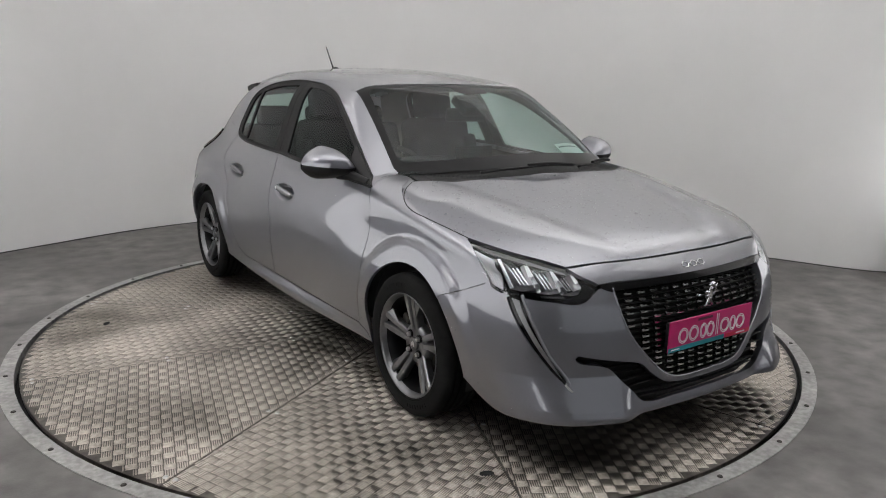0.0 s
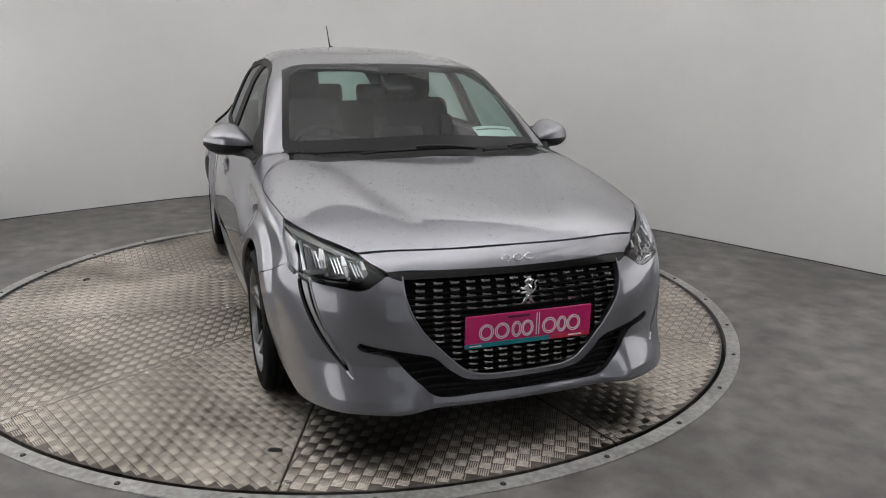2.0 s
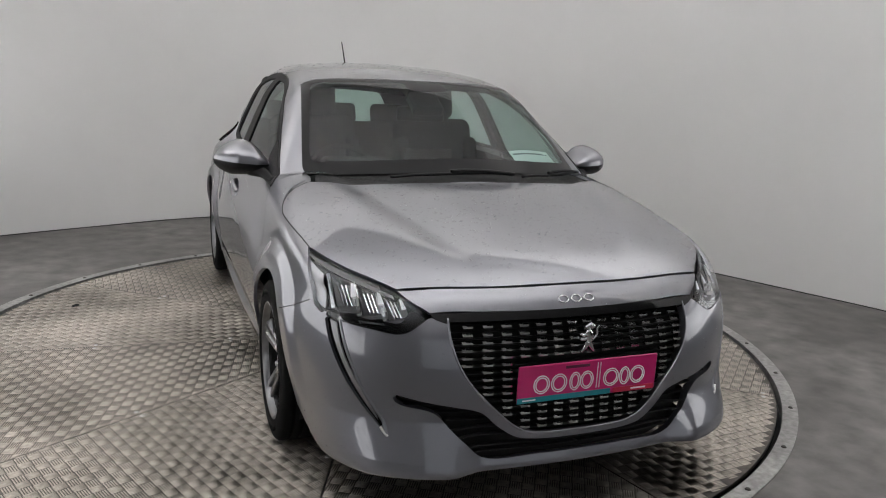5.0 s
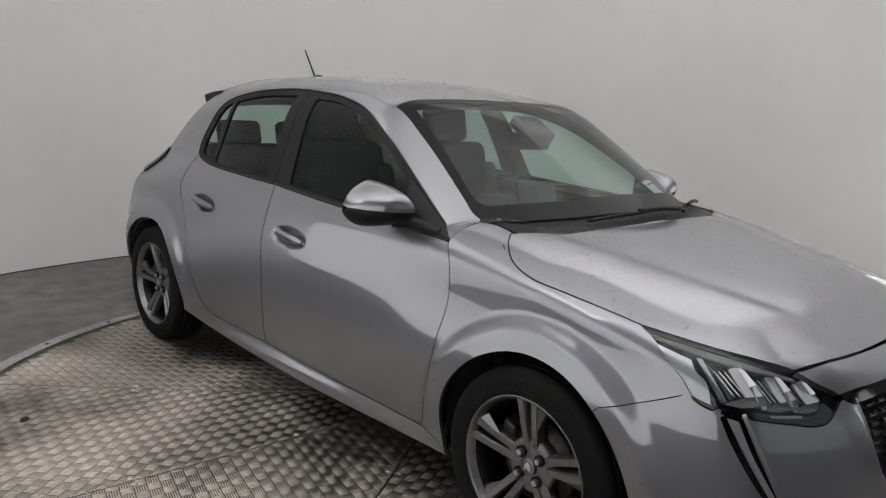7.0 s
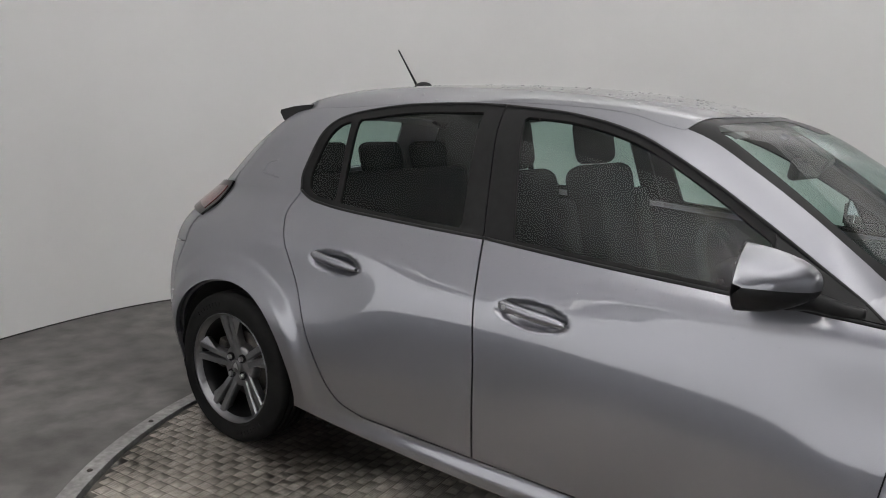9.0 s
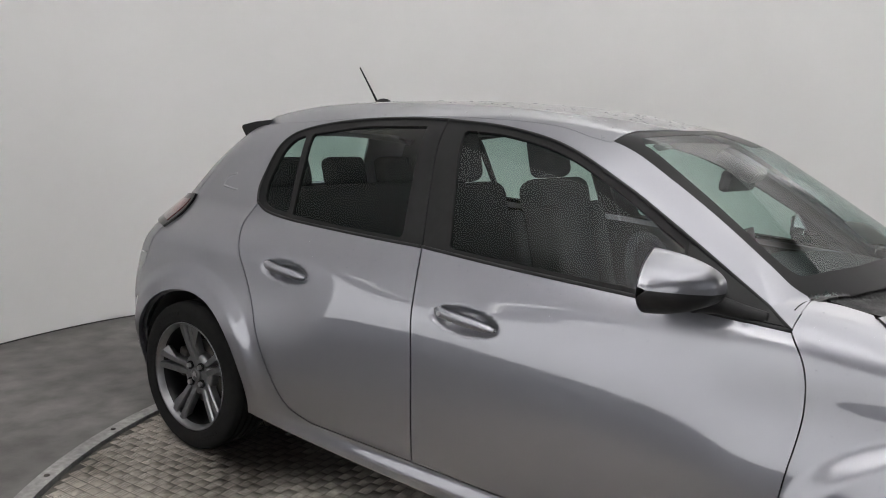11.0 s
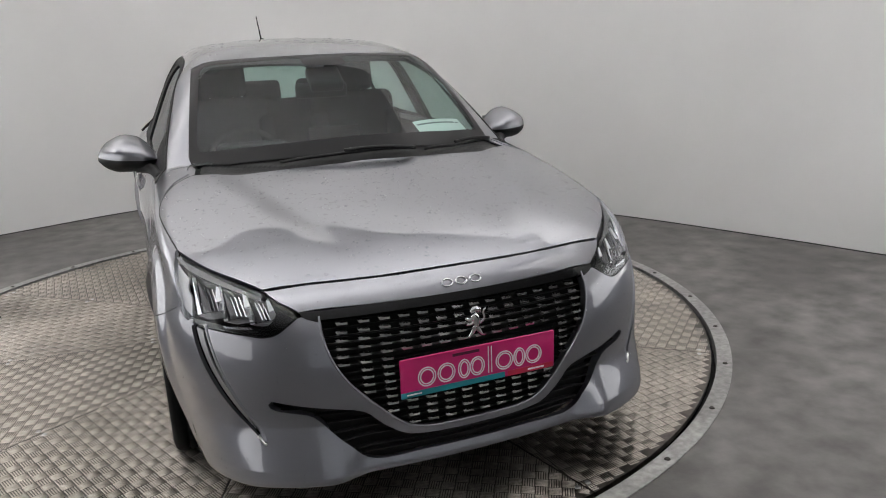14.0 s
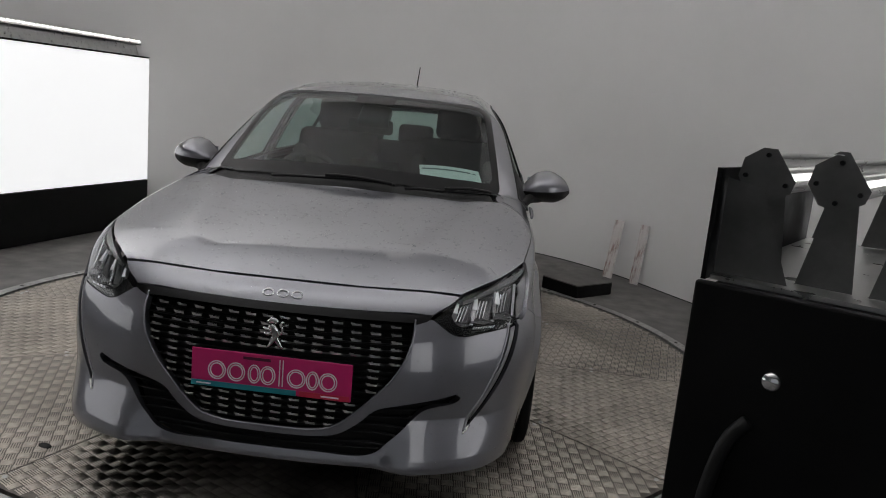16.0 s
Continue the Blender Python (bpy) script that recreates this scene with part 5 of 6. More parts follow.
def plate_shape(cx, rx, kind):
    zc, rz = -0.004, 0.030
    spots = None if kind == "post" else (0, 360)
    if spots:
        v, f = flat_ring(cx, zc, rx, rz, 0.0035, *spots)
        mesh_object("rounded_shape", [(a, b - 0.0028, c) for a, b, c in v], f, WHITE_PRINT, plate, "", False)
        v, f = flat_ring(cx, zc, rx - 0.0065, rz - 0.0065, 0.0035, *spots)
        mesh_object("rounded_shape", [(a, b - 0.0028, c) for a, b, c in v], f, WHITE_PRINT, plate, "", False)
    if kind == "post":
        x, h = cx, 0.084
        for dx in (-0.005, 0.005):
            part("upright_shape", box(0.0034, 0.0014, h, pose(x + dx, -0.0035, zc + (h - 0.06) / 2), 0.0005, 1), WHITE_PRINT, plate)


for cx, rx, kind in ((-0.168, 0.028, "open"), (-0.108, 0.028, "ring"), (-0.052, 0.020, "stem"), (-0.010, 0.024, "open"), (0.031, 0.02, "post"), (0.078, 0.029, "ring"), (0.128, 0.020, "stem"), (0.176, 0.028, "open")):
    plate_shape(cx, rx, kind)

# nose badge as three plain chrome shapes, and a plain emblem
for k, x in enumerate((-0.040, 0.006, 0.052)):
    az = [(math.atan2(x + 0.017 * math.cos(t), 0.628) * ARC, 0.687 + 0.0085 * math.sin(t)) for t in np.linspace(0, 2 * math.pi, 25)]
    line = on_nose(az)
    n = slope(line)
    mesh_object("badge_shape", *pipe(line + n * 0.002, 0.0026, 6), CHROME, nose_skin, "small chrome rounded badge shape")
emblem = assembly("nose_emblem", "chrome emblem standing in front of the grille", car, pose(0.008, -2.062, 0.583, 8))


def stroke_shape(points, radii):
    line = spline(points, 0.004)
    r = np.interp(np.linspace(0, 1, len(line)), np.linspace(0, 1, len(radii)), radii)
    v, f = pipe(line, 0.01, 8, r)
    v[:, 1] *= 0.55
    return v, f


for pts, rad in (([(-0.008, 0, 0.030), (0.004, 0, 0.010), (0.004, 0, -0.012)], (0.011, 0.014, 0.010)), ([(-0.016, 0, 0.038), (-0.002, 0, 0.046), (0.014, 0, 0.040)], (0.006, 0.010, 0.007)),
                 ([(-0.002, 0, 0.016), (-0.020, 0, 0.014), (-0.031, 0, 0.020)], (0.007, 0.006, 0.004)), ([(0.0, 0, 0.006), (-0.016, 0, -0.002), (-0.027, 0, 0.0)], (0.007, 0.005, 0.004)),
                 ([(0.004, 0, -0.010), (0.014, 0, -0.028), (0.028, 0, -0.046)], (0.010, 0.008, 0.005)), ([(0.002, 0, -0.010), (-0.006, 0, -0.030), (-0.018, 0, -0.046)], (0.010, 0.008, 0.005)),
                 ([(0.012, 0, -0.006), (0.028, 0, 0.012), (0.024, 0, 0.034), (0.031, 0, 0.044)], (0.005, 0.004, 0.004, 0.003))):
    mesh_object("emblem_limb", *stroke_shape(pts, rad), CHROME, emblem)

# ---- wheels ----
def tyre_mesh():
    prof = [(0.208, -0.088), (0.222, -0.0935), (0.245, -0.0965), (0.268, -0.0955), (0.285, -0.090), (0.2935, -0.082), (0.2965, -0.066)]
    for w in (-0.048, -0.016, 0.016, 0.048):
        prof += [(0.2972, w - 0.005), (0.2905, w - 0.004), (0.2905, w + 0.004), (0.2972, w + 0.005)]
    prof += [(0.2965, 0.066), (0.2935, 0.082), (0.285, 0.090), (0.268, 0.0955), (0.245, 0.0965), (0.222, 0.0935), (0.208, 0.088)]
    return lathe(prof, 96)


def rim_spoke(angle, offset):
    """One blade of a double spoke: flat-faced with bevelled edges, nearly even in width."""
    verts, faces = [], []
    m = 8
    c, s = math.cos(angle), math.sin(angle)
    for i in range(m):
        t = i / (m - 1)
        r = 0.050 + 0.158 * t
        side = offset * (0.0135 + 0.0125 * t)
        half = 0.0132 + 0.0012 * t
        front = -0.058 + 0.010 * (1 - t) ** 2 - 0.022 * t
        for w, d in ((-half, 0.034), (-half, 0.007), (-half * 0.72, 0.0), (half * 0.72, 0.0), (half, 0.007), (half, 0.034)):
            y, z = r, side + w
            verts.append((front + d, y * c - z * s, y * s + z * c))
    for i in range(m - 1):
        faces += [(6 * i + k, 6 * i + k + 1, 6 * i + 7 + k, 6 * i + 6 + k) for k in range(5)]
    return verts, faces


def wheel(name, m, label):
    """A wheel whose outer face looks along local -x."""
    t = assembly(name, label, car, m)
    tyre = mesh_object("tyre", *tyre_mesh(), RUBBER, t, "black tyre with grooved tread and raised sidewall marks")
    mesh_object("sidewall_ring", *lathe([(0.2245, -0.0945), (0.2265, -0.0972), (0.2285, -0.0960)], 96), RUBBER, t)
    for a0, a1, r0 in ((60, 92, 0.252), (240, 272, 0.252)):
        for k in range(8):
            a = D(a0 + (a1 - a0) * k / 7)
            part("raised_bar", box(0.0016, 0.006, 0.016, pose(-0.0970, r0 * math.cos(a), r0 * math.sin(a), math.degrees(a) - 90)), RUBBER, t)
    # barrel split from the grey rim and blackened to stand for shade
    mesh_object("rim_barrel", *lathe([(0.206, 0.085), (0.200, 0.06), (0.185, 0.02), (0.188, -0.05), (0.199, -0.068)], 96), LAMP_DARK, t, "dark inner rim barrel")
    rim = mesh_object("rim", *lathe([(0.199, -0.068), (0.201, -0.072), (0.207, -0.086), (0.2125, -0.092), (0.2165, -0.0925), (0.2175, -0.088), (0.212, -0.083)], 96), ALLOY, t, "dark grey five double-spoke alloy rim")
    mesh_object("bright_lip", *lathe([(0.2065, -0.0862), (0.2095, -0.0912), (0.2130, -0.0928)], 96), ALLOY_EDGE, t, "machined bright lip")
    for k in range(5):
        a = D(90 + 72 * k + 4)
        for off in (-1, 1):
            mesh_object("spoke", *rim_spoke(a, off), ALLOY, t, "", False)
        # flat web beside each pair
        web = []
        for r, w in ((0.208, 0.038), (0.202, 0.068), (0.118, 0.030)):
            c, s_ = math.cos(a), math.sin(a)
            web.append((r * c - w * s_, r * s_ + w * c))
        verts = [(x, y, z) for x, (y, z) in zip((-0.076, -0.060, -0.064), web)] + [(-0.045, y, z) for y, z in web]
        mesh_object("web", verts, [(0, 2, 1), (0, 1, 4, 3), (1, 2, 5, 4), (2, 0, 3, 5)], ALLOY_EDGE, t, "bright triangular web", False)
    mesh_object("hub", *lathe([(0.0, -0.052), (0.058, -0.050), (0.074, -0.049), (0.082, -0.044), (0.086, -0.030), (0.086, 0.0)], 40), ALLOY, t)
    mesh_object("centre_cap", *lathe([(0.0, -0.0625), (0.022, -0.0620), (0.0265, -0.0595), (0.0275, -0.050)], 32), ALLOY_EDGE, t, "round satin centre cap")
    mesh_object("cap_shape", [(x - 0.0632, y, z) for x, y, z in [(0, -0.012, -0.014), (0, 0.004, -0.002), (0, 0.014, -0.014), (0, 0.010, 0.006), (0, -0.004, 0.017), (0, -0.012, 0.006)]], [(0, 1, 2, 3, 4, 5)], SATIN_METAL, t, "", False)
    for k in range(4):
        a = D(45 + 90 * k + 10)
        y, z = 0.0475 * math.cos(a), 0.0475 * math.sin(a)
        # raised black disc paints the shaded recess round the nut
        pocket = add_tube(bmesh.new(), 0.0175, 0.0175, 0.006, pose(-0.0545, y, z, 0, 90), 20)
        part("nut_pocket_disc", pocket, LAMP_DARK, t)
        cap = add_tube(bmesh.new(), 0.0115, 0.009, 0.014, pose(-0.0605, y, z, 0, -90), 6)
        part("wheel_nut", cap, SATIN_METAL, t, "grey six-sided wheel nut")
    mesh_object("brake_disc", *lathe([(0.06, -0.012), (0.128, -0.012), (0.130, 0.006), (0.06, 0.006)], 48), DARK_STEEL, t, "dull steel brake disc")
    part("caliper", box(0.05, 0.05, 0.12, pose(-0.01, 0.112, 0.05, 25), 0.01), DARK_STEEL, t, "dark brake caliper")
    return t


WHEEL_X = 0.748
for y, z in ((-HUB_Y, HUB_Z), (HUB_Y, HUB_Z)):
    wheel("wheel", pose(-WHEEL_X, y, z, -6 if y < 0 else -14), "dark grey alloy wheel with a black tyre standing on the plate")
    wheel("wheel", pose(WHEEL_X, y, z, 14, 0, 180), "dark grey alloy wheel with a black tyre standing on the plate")
    for s in (-1, 1):
        v, f = [], []
        for i in range(25):
            a = D(-14 + 208 * i / 24)
            r = ARCH + 0.012
            for x in (0.795, 0.48):
                v.append((s * x, y + r * math.cos(a), z + r * math.sin(a)))
        f = [(2 * i, 2 * i + 1, 2 * i + 3, 2 * i + 2) for i in range(24)]
        hub = len(v)
        v.append((s * 0.48, y, z))
        f += [(2 * i + 1, hub, 2 * i + 3) for i in range(24)]
        mesh_object("arch_liner", v, f, SHADOW_GREY, car, "black wheel arch liner")

# ---- underside and cabin ----
part("floor_pan", box(1.34, 3.4, 0.03, pose(0, -0.1, 0.205)), SHADOW_GREY, car, "dark underside")
part("front_undertray", box(1.05, 0.7, 0.02, pose(0, -1.62, 0.215)), SHADOW_GREY, car)
part("bulkhead", box(1.36, 0.04, 0.68, pose(0, -1.02, 0.54)), SHADOW_GREY, car)
for s in (-1, 1):
    v = from_side(s)
    skin("door_card", [outline(SEAM_F[1:], BELT_F, BELT_R, SEAM_R[::-1][:-2], [(0.70, 0.31), (-0.868, 0.42)])], v, DASH, car, cell=0.03, gap=0, depth=0.0, lift=-0.06, label="dark inner door trim")
    skin("pillar_trim", [quarter], v, HEADLINER, car, cell=0.02, gap=-0.002, depth=0.0, lift=-0.03, label="grey inner pillar trim")
skin("headliner", [roof], from_top, HEADLINER, car, cell=0.04, gap=-0.02, depth=0.0, lift=-0.035, label="grey roof lining")


def soft_block(bm, w, d, h, m, round_by=0.05):
    """A padded block with rounded edges."""
    return add_box(bm, w, d, h, m, round_by, 4)


def seat(x, y, label):
    t = assembly("car_seat", label, car, pose(x, y, 0.22))
    part("cushion", soft_block(bmesh.new(), 0.50, 0.50, 0.16, pose(0, -0.18, 0.26, -6), 0.06), FABRIC, t, smooth=True)
    part("backrest", soft_block(bmesh.new(), 0.48, 0.13, 0.64, pose(0, 0.10, 0.58, -14), 0.055), FABRIC, t, smooth=True)
    for sx in (-0.21, 0.21):
        part("bolster", soft_block(bmesh.new(), 0.08, 0.16, 0.50, pose(sx, 0.055, 0.54, -14, 0, 0), 0.035), FABRIC, t, smooth=True)
    part("headrest", soft_block(bmesh.new(), 0.27, 0.09, 0.19, pose(0, 0.205, 0.985, -12), 0.04), FABRIC, t, smooth=True)
    for sx in (-0.06, 0.06):
        part("headrest_rod", add_tube(bmesh.new(), 0.006, 0.006, 0.12, pose(sx, 0.188, 0.90, -12), 10), SATIN_METAL, t)
    return t


seat(-0.36, 0.17, "charcoal fabric driver's seat with a headrest, inside the car")
seat(0.36, 0.17, "charcoal fabric passenger seat with a headrest, inside the car")
bench = assembly("rear_bench", "charcoal fabric rear bench inside the car", car)
part("cushion", soft_block(bmesh.new(), 1.22, 0.5, 0.18, pose(0, 0.85, 0.48, -6), 0.06), FABRIC, bench, smooth=True)
part("backrest", soft_block(bmesh.new(), 1.18, 0.14, 0.56, pose(0, 1.14, 0.76, -18), 0.05), FABRIC, bench, smooth=True)
for x in (-0.36, 0.0, 0.36):
    part("headrest", soft_block(bmesh.new(), 0.25, 0.08, 0.14, pose(x, 1.245, 1.085, -16), 0.035), FABRIC, bench, smooth=True)
part("parcel_shelf", box(1.1, 0.34, 0.02, pose(0, 1.40, 0.93)), DASH, car, "dark parcel shelf")

dash_top = [(-0.99, 0.905), (-0.9, 0.925), (-0.78, 0.930), (-0.66, 0.922), (-0.56, 0.900), (-0.51, 0.86), (-0.50, 0.78), (-0.54, 0.66), (-0.58, 0.50)]
line = spline(dash_top, 0.03)
v = [(x, y, z + 0.012 * bump(np.array(x), -0.36, 0.24) * (y > -0.85) - 0.04 * abs(x / 0.64) ** 4) for y, z in line for x in np.linspace(-0.64, 0.64, 30)]
f = [(30 * i + j, 30 * i + j + 1, 30 * i + 31 + j, 30 * i + 30 + j) for i in range(len(line) - 1) for j in range(29)]
mesh_object("dashboard", v, f, DASH, car, "dark moulded dashboard")
part("instrument_hood", soft_block(bmesh.new(), 0.30, 0.13, 0.07, pose(-0.36, -0.60, 0.945, -6), 0.028), DASH, car, "raised dark instrument hood", True)
part("centre_screen", box(0.24, 0.012, 0.12, pose(0.02, -0.555, 0.955, -14), 0.004), BLACK_GLOSS, car, "black touch screen on the dashboard")
wheel_line = [(0.172 * math.cos(a), 0, 0.160 * math.sin(a)) for a in np.linspace(0, 2 * math.pi, 49)]
steer = assembly("steering_wheel", "small dark steering wheel", car, pose(-0.36, -0.40, 0.855, -24))
mesh_object("wheel_rim", *pipe(wheel_line, 0.015, 10), DASH, steer)
part("wheel_hub", soft_block(bmesh.new(), 0.15, 0.05, 0.12, pose(0, -0.02, -0.01), 0.02), DASH, steer, smooth=True)
for a in (-28, 180 + 28):
    part("wheel_spoke", box(0.12, 0.02, 0.03, pose(0.10 * math.cos(D(a)), -0.006, 0.10 * math.sin(D(a)) + 0.03, 0, -a if a < 90 else -a), 0.004), DASH, steer)
part("rear_view_mirror", soft_block(bmesh.new(), 0.23, 0.035, 0.07, pose(-0.02, -0.52, 1.175, 8, 0, -8), 0.016), BLACK_PLASTIC, car, "black rear-view mirror", True)
part("camera_cover", soft_block(bmesh.new(), 0.15, 0.14, 0.05, pose(0, -0.52, 1.222, 31), 0.014), BLACK_PLASTIC, car, "black camera cover behind the windscreen", True)
skin("paper_sheet", [outline([(0.280, -0.895), (0.545, -0.778)], [(0.545, -0.778), (0.582, -0.868)], [(0.582, -0.868), (0.305, -0.996)], [(0.305, -0.996), (0.280, -0.895)])], from_top, PAPER, car, cell=0.02, gap=0, depth=0, lift=-0.022, label="white paper sheet behind the windscreen")
skin("print_bar", [outline([(0.295, -0.907), (0.535, -0.801)], [(0.535, -0.801), (0.538, -0.808)], [(0.538, -0.808), (0.298, -0.914)], [(0.298, -0.914), (0.295, -0.907)])], from_top, INK, car, cell=0.01, gap=0, depth=0, lift=-0.0205)
skin("sticker", [outline([(-0.50, -0.40), (-0.44, -0.425)], [(-0.44, -0.425), (-0.45, -0.45)], [(-0.45, -0.45), (-0.51, -0.425)], [(-0.51, -0.425), (-0.50, -0.40)])], from_top, BLACK_PLASTIC, car, cell=0.01, gap=0, depth=0, lift=-0.009, label="small dark toll tag on the glass")

# ---- outer fittings ----
T_TOP = pchip([(0, 0.966), (0.10, 0.996), (0.30, 1.036), (0.52, 1.046), (0.78, 1.026), (0.93, 0.998), (1.0, 0.970)])
T_LOW = pchip([(0, 0.930), (0.12, 0.912), (0.3, 0.894), (0.65, 0.896), (0.9, 0.920), (1.0, 0.945)])
T_FRONT = pchip([(0, -0.672), (0.12, -0.702), (0.28, -0.720), (0.55, -0.712), (0.85, -0.655), (1.0, -0.590)])
T_SPLIT = pchip([(0, 0.950), (0.5, 0.957), (1.0, 0.964)])


def mirror_shell(s, lower):
    nt, nz_ = 28, 16
    verts, faces = [], []
    for i in range(nt):
        t = i / (nt - 1)
        x = s * (0.752 + 0.222 * t)
        top, bot, fr, sp = T_TOP(t), T_LOW(t), T_FRONT(t), T_SPLIT(t)
        mid, hh = (top + bot) / 2, (top - bot) / 2 + 1e-4
        z0, z1 = (bot, sp) if lower else (sp, top)
        for j in range(nz_):
            q = j / (nz_ - 1)
            q = 1 - (1 - q) ** 1.8 if not lower else q ** 1.8
            z = z0 + (z1 - z0) * q
            e = min(1.0, abs(z - mid) / hh)
            back_y = -0.553 - 0.012 * t
            y = back_y + (fr - back_y) * (1 - e ** 2.6) ** 0.6
            verts.append((x, y, z))
        verts.append((x, -0.553 - 0.012 * t, z0))
        verts.append((x, -0.553 - 0.012 * t, z1))
    k = nz_ + 2
    for i in range(nt - 1):
        faces += [(i * k + j, i * k + j + 1, (i + 1) * k + j + 1, (i + 1) * k + j) for j in range(nz_ - 1)]
        faces.append((i * k + nz_, i * k + nz_ + 1, (i + 1) * k + nz_ + 1, (i + 1) * k + nz_))
    faces += [tuple(range(nz_)), tuple((nt - 1) * k + j for j in range(nz_))]
    return verts, faces


for s in (-1, 1):
    mir = assembly("door_mirror", "silver grey door mirror with a black lower half", car)
    mesh_object("mirror_cap", *mirror_shell(s, False), PAINT, mir, "silver grey painted cap")
    mesh_object("mirror_base", *mirror_shell(s, True), BLACK_PLASTIC, mir, "black plastic lower shell")
    ind = [(s * (0.758 + 0.212 * t), T_FRONT(t) + 0.012 + 0.02 * t * t, T_SPLIT(t) + 0.008) for t in np.linspace(0.05, 0.98, 20)]
    mesh_object("turn_signal", *pipe(ind, 0.005, 8), ALLOY_EDGE, mir, "thin clear turn signal strip")
    arm = spline([(s * 0.752, -0.80, 0.898), (s * 0.765, -0.755, 0.905), (s * 0.785, -0.70, 0.918), (s * 0.83, -0.65, 0.925)], 0.01)
    mesh_object("mirror_arm", *pipe(arm, 0.02, 10, np.linspace(0.016, 0.026, len(arm))), BLACK_PLASTIC, mir, "black plastic arm")
    tri_shape = outline([(-0.857, 0.886), (-0.70, 0.983), (-0.585, 1.05)], [(-0.585, 1.05), (-0.60, 0.99), (-0.645, 0.898)], [(-0.645, 0.898), (-0.857, 0.886)])
    skin("mirror_sail", [tri_shape], from_side(s), BLACK_PLASTIC, mir, cell=0.008, gap=0.003, depth=0.006, lift=0.003, label="black triangular sail panel")
    part("mirror_glass", box(0.150, 0.004, 0.080, pose(s * 0.845, -0.553, 0.968, 0, 0, -4 * s)), CHROME, mir, "mirror glass")
    for cy, cz, front in ((-0.012, 0.757, True), (0.752, 0.787, False)):
        dys = np.linspace(-0.108, 0.102, 22)
        base = on_side(s, [(cy + d, cz + 0.004 + 0.10 * d) for d in dys])
        # the bar bridges the cup, flush with the door at its ends
        ends = np.linspace(base[0], base[-1], 22)
        q = np.linspace(-1, 1, 22)
        barline = ends.copy()
        barline[:, 0] += s * (0.010 + 0.008 * (1 - q ** 2))
        verts, faces = [], []
        for i in range(22):
            hgt = 0.0165 * (1 - 0.55 * max(0, -q[i]) ** 3) * (1 if abs(q[i]) < 0.97 else 0.7)
            for w, d in ((-1.0, -0.010), (-0.85, 0.003), (-0.3, 0.0065), (0.3, 0.0065), (0.85, 0.003), (1.0, -0.010)):
                verts.append((barline[i, 0] + s * d, barline[i, 1], barline[i, 2] + hgt * w))
        for i in range(21):
            faces += [(6 * i + k, 6 * i + (k + 1) % 6, 6 * i + 6 + (k + 1) % 6, 6 * i + 6 + k) for k in range(6)]
        faces += [tuple(range(6)), tuple(126 + k for k in range(6))]
        hd = mesh_object("door_handle", verts, faces, PAINT, car, "silver grey pull handle over a recessed cup")
        if front and s < 0:
            lock = add_tube(bmesh.new(), 0.0075, 0.007, 0.003, pose(barline[19, 0] - 0.0085, barline[19, 1], barline[19, 2], 0, -90), 16)
            part("lock_barrel", lock, SATIN_METAL, hd, "small round key lock")

for pts, rest in (([(-0.33, -1.062), (-0.10, -1.098), (0.205, -1.086)], (-0.02, -1.115)), ([(0.245, -1.086), (0.43, -1.015), (0.605, -0.935)], (0.50, -1.03))):
    wip = assembly("wiper", "thin black wiper resting along the foot of the windscreen", car)
    line = on_top(spline(pts, 0.02))
    line = line + slope(line) * 0.014
    mesh_object("wiper_blade", *pipe(line, 0.0065, 8), BLACK_PLASTIC, wip)
    mid = line[len(line) // 2]
    far_end = line[-2]
    arm = spline([mid + (0, 0, 0.012), mid * 0.5 + far_end * 0.5 + (0, -0.012, 0.014), far_end + (0.01, -0.02, 0.004)], 0.02)
    mesh_object("wiper_arm", *pipe(arm, 0.007, 8), BLACK_PLASTIC, wip)
    part("wiper_joint", soft_block(bmesh.new(), 0.05, 0.016, 0.014, Matrix.Translation(mid + np.array((0, 0, 0.010))) @ pose(0, 0, 0, 0, 0, 0 if rest[0] < 0.2 else 27), 0.005), BLACK_PLASTIC, wip, smooth=True)

aerial = assembly("roof_aerial", "short black roof aerial leaning back on a fin base", car, pose(0, 1.02, 1.385))
fin = bmesh.new()
bmesh.ops.create_uvsphere(fin, u_segments=20, v_segments=10, radius=1, matrix=pose(0, 0.0, 0.008) @ Matrix.Diagonal((0.020, 0.052, 0.030, 1)))
part("fin_base", fin, BLACK_PLASTIC, aerial, smooth=True)
mesh_object("mast", *pipe([(0, 0.03, 0.012), (0, 0.09, 0.096), (0, 0.145, 0.172)], 0.004, 8, (0.0055, 0.004, 0.0034)), BLACK_PLASTIC, aerial)

spoiler = bmesh.new()
section = [(1.22, 0.004), (1.32, 0.004), (1.40, -0.004), (1.405, -0.014), (1.38, -0.050), (1.30, -0.085)]
nx = 21
cols = []
for i in range(nx):
    x = -0.50 + 1.0 * i / (nx - 1)
    z0 = float(ROOF(1.27)) - 0.14 * x * x - 0.012
    cols.append([spoiler.verts.new((x, y - 0.18 * x * x, z0 + dz - (y - 1.25) * 0.10)) for y, dz in section])
for a, b in zip(cols, cols[1:]):
    for j in range(5):
        spoiler.faces.new((a[j], b[j], b[j + 1], a[j + 1]))
wing = part("roof_spoiler", spoiler, PAINT, car, "silver grey roof spoiler with dark ends")
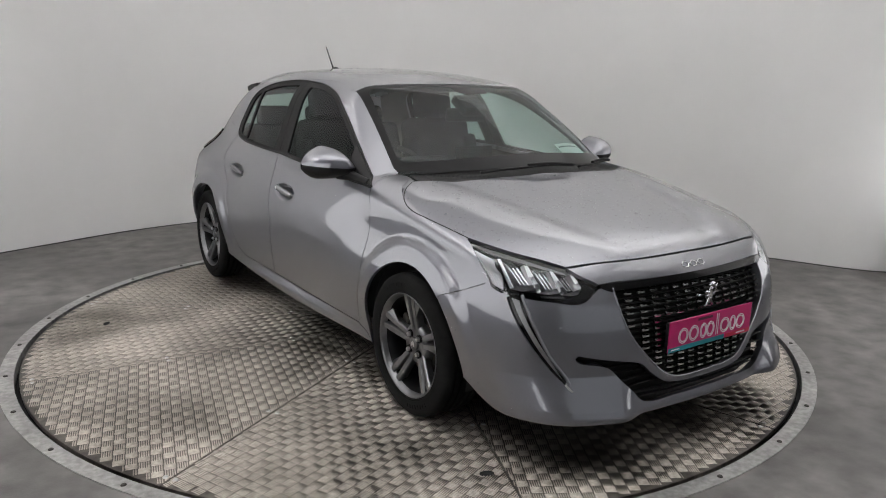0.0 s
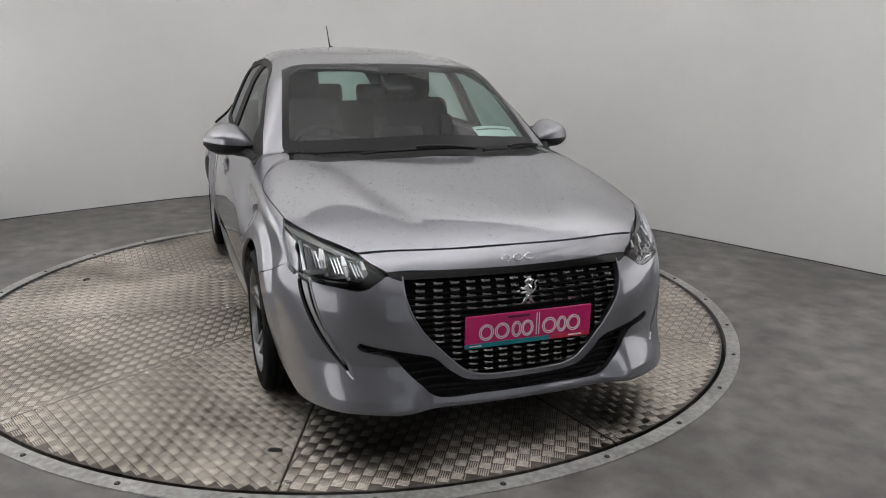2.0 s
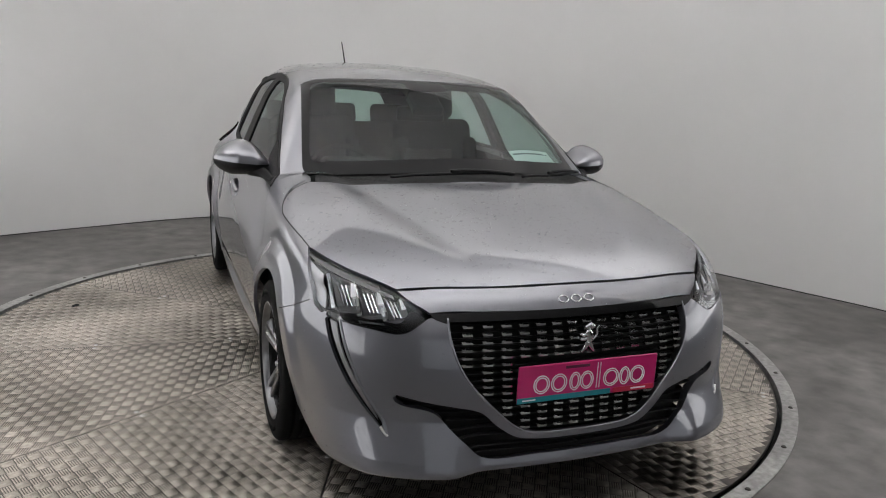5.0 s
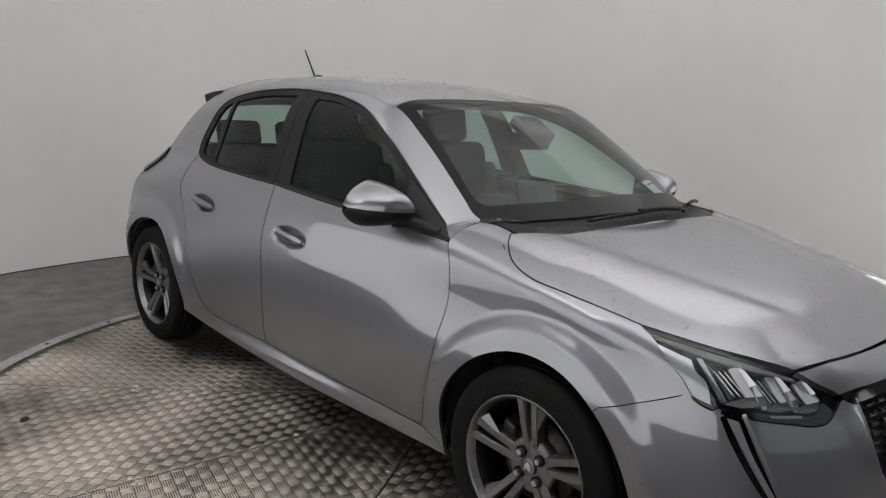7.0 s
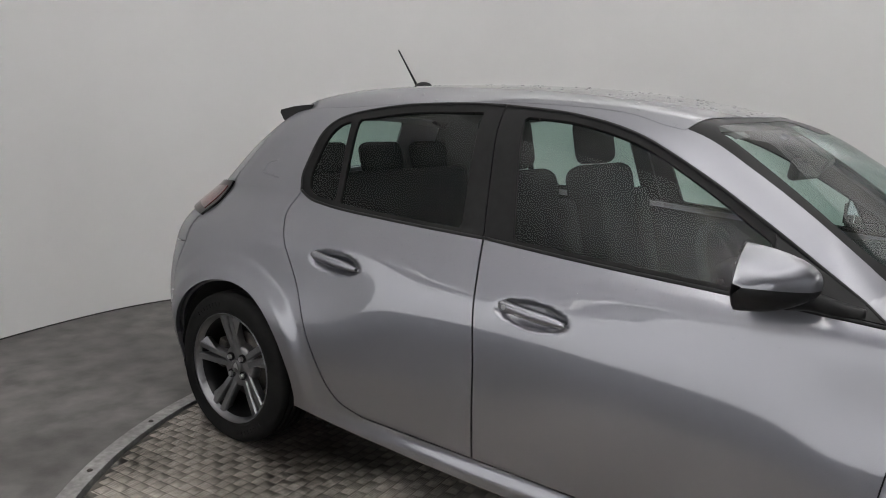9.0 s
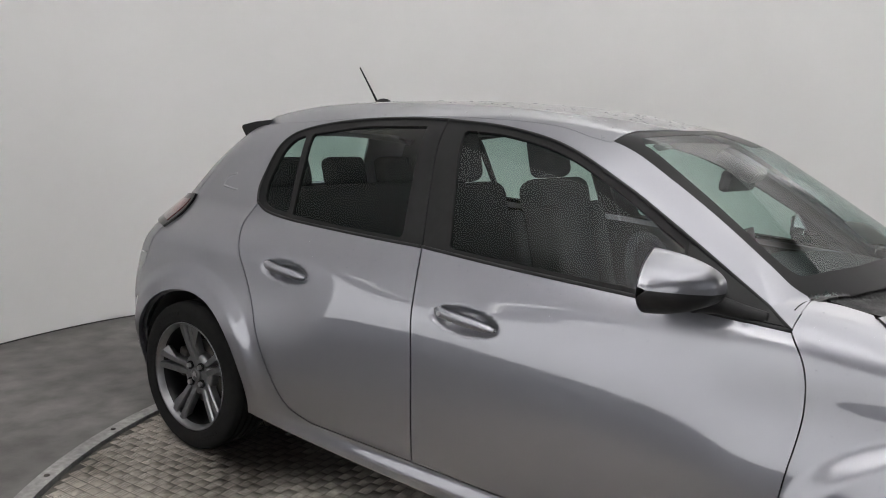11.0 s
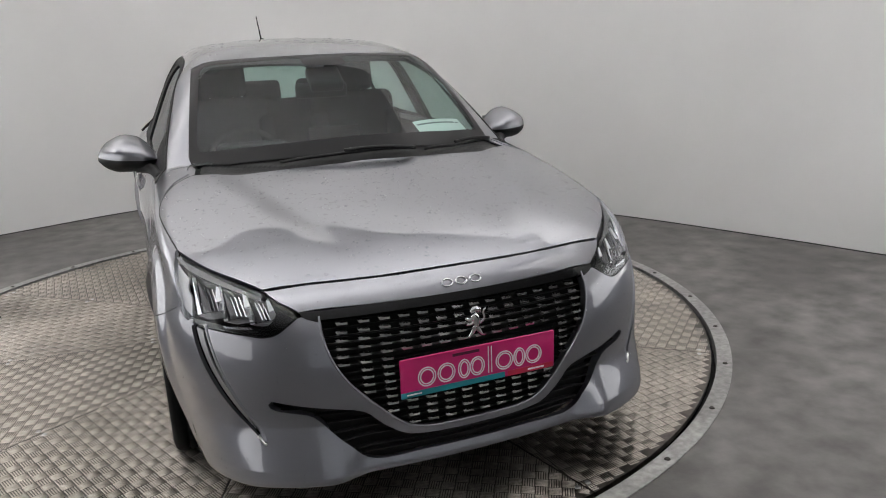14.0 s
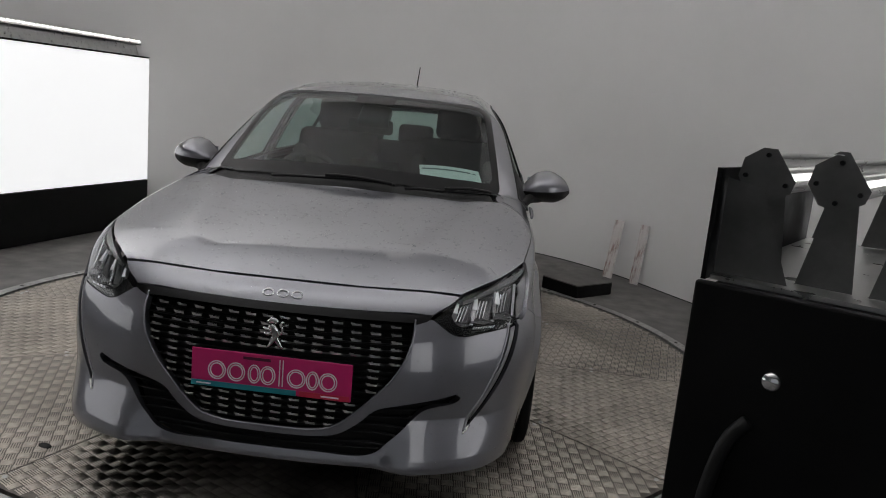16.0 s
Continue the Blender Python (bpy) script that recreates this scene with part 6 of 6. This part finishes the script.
for x in (-0.503, 0.503):
    z0 = float(ROOF(1.27)) - 0.14 * x * x - 0.012
    loop = [(x, y - 0.18 * x * x, z0 + dz - (y - 1.25) * 0.10) for y, dz in section]
    mesh_object("spoiler_end", loop + [(x * 0.985, b, c) for a, b, c in loop], [tuple(range(6)), tuple(range(11, 5, -1))] + [(i, (i + 1) % 6, (i + 1) % 6 + 6, i + 6) for i in range(6)], BLACK_PLASTIC, wing, "dark grey end cap", False)
for s in (-1, 1):
    e = np.array(edge)
    t0, t1 = e[3], e[5]
    tl = outline([(s * (t0[0] + 0.010), 0.990), (s * (t0[0] - 0.20), 0.965)], [(s * (t0[0] - 0.20), 0.965), (s * (t0[0] - 0.20), 0.880)], [(s * (t0[0] - 0.20), 0.880), (s * (t1[0] + 0.012), 0.855)], [(s * (t1[0] + 0.012), 0.855), (s * (t1[0] + 0.012), 0.90), (s * (t0[0] + 0.018), 0.95), (s * (t0[0] + 0.010), 0.990)])
    tail_lamp = skin("tail_lamp", [tl], from_rear, BLACK_GLOSS, car, cell=0.008, gap=0.001, depth=0.02, lift=0.010, label="dark tail lamp with a red glow line")
    inner_t = outline([(s * (t0[0] - 0.004), 0.965), (s * (t0[0] - 0.10), 0.95)], [(s * (t0[0] - 0.10), 0.95), (s * (t0[0] - 0.10), 0.895)], [(s * (t0[0] - 0.10), 0.895), (s * (t1[0] - 0.004), 0.875)], [(s * (t1[0] - 0.004), 0.875), (s * (t0[0] - 0.004), 0.965)])
    skin("lamp_lens", [inner_t], from_rear, AMBER, tail_lamp, cell=0.008, gap=0, depth=0.003, lift=0.0125, label="red and clear lens")


# ---- water drops on the wet paint ----
def drops(name, places, normals, sizes, stretch, rng):
    """Small flattened beads of water lying on a panel."""
    verts, faces = [], []
    for p, n, r in zip(places, normals, sizes):
        ref = np.array((1.0, 0, 0)) if abs(n[0]) < 0.8 else np.array((0, 1.0, 0))
        u = np.cross(n, ref)
        u /= np.linalg.norm(u)
        w = np.cross(n, u)
        turn = math.pi / 2 + rng.normal(0, 0.5)
        u, w = u * math.cos(turn) + w * math.sin(turn), w * math.cos(turn) - u * math.sin(turn)
        k, long = len(verts), r * rng.uniform(1.0, stretch)
        for rr, h in ((1.0, -0.0002), (0.82, 0.36), (0.0, 0.58)):
            for a in np.linspace(0, 2 * math.pi, 8, endpoint=False) if rr else (0,):
                verts.append(p + u * (rr * long * math.cos(a)) + w * (rr * r * math.sin(a)) + n * (h * r if h > 0 else h))
        for j in range(8):
            faces.append((k + j, k + (j + 1) % 8, k + 8 + (j + 1) % 8, k + 8 + j))
            faces.append((k + 8 + j, k + 8 + (j + 1) % 8, k + 16))
    ob = mesh_object(name, verts, faces, WATER, None)
    return tagged(ob, "scattered clear water beads on the wet car paint", "water drops", kind="stuff")


rng = np.random.default_rng(5)


def scatter(shape, view, count, lo, hi):
    a, b = shape[0].min(0), shape[0].max(0)
    q = rng.uniform(a, b, (count * 3, 2))
    q = q[within_loop(q, shape[0])][:count]
    p, hit = strike(*view(q))
    p = p[hit]
    r = lo + (hi - lo) * rng.random(len(p)) ** 2.5
    return p, slope(p), r


p, n, r = scatter(bonnet, from_top, 2000, 0.0018, 0.0052)
drops("bonnet_drops", p, n, r, 2.3, rng)
p, n, r = scatter(roof, from_top, 650, 0.0026, 0.0070)
drops("roof_drops", p, n, r, 2.2, rng)
p, n, r = scatter(nose_panel, from_nose, 120, 0.0014, 0.0035)
drops("nose_drops", p, n, r, 1.6, rng)
p, n, r = scatter(bumper, from_nose, 600, 0.0014, 0.0036)
keep = np.ones(len(p), bool)
for hole in (grille_hole, intake_hole, fang_hole, flip(fang_hole)):
    q = np.c_[np.arctan2(p[:, 0], -(p[:, 1] - AXIS_Y)) * ARC, p[:, 2]]
    keep &= ~within_loop(q, hole[0])
drops("bumper_drops", p[keep], n[keep], r[keep], 1.5, rng)
p, n, r = scatter(fender, from_side(-1), 240, 0.0013, 0.0032)
drops("wing_drops", p, n, r, 1.5, rng)
p, n, r = scatter(outline(BELT_F[1:], BELT_R[:3], [(0.875, 0.961), (0.8, 0.86), (0.2, 0.85), (-0.7, 0.82), (-0.70, 0.893)]), from_side(-1), 150, 0.0013, 0.0030)
drops("door_drops", p, n, r, 1.5, rng)
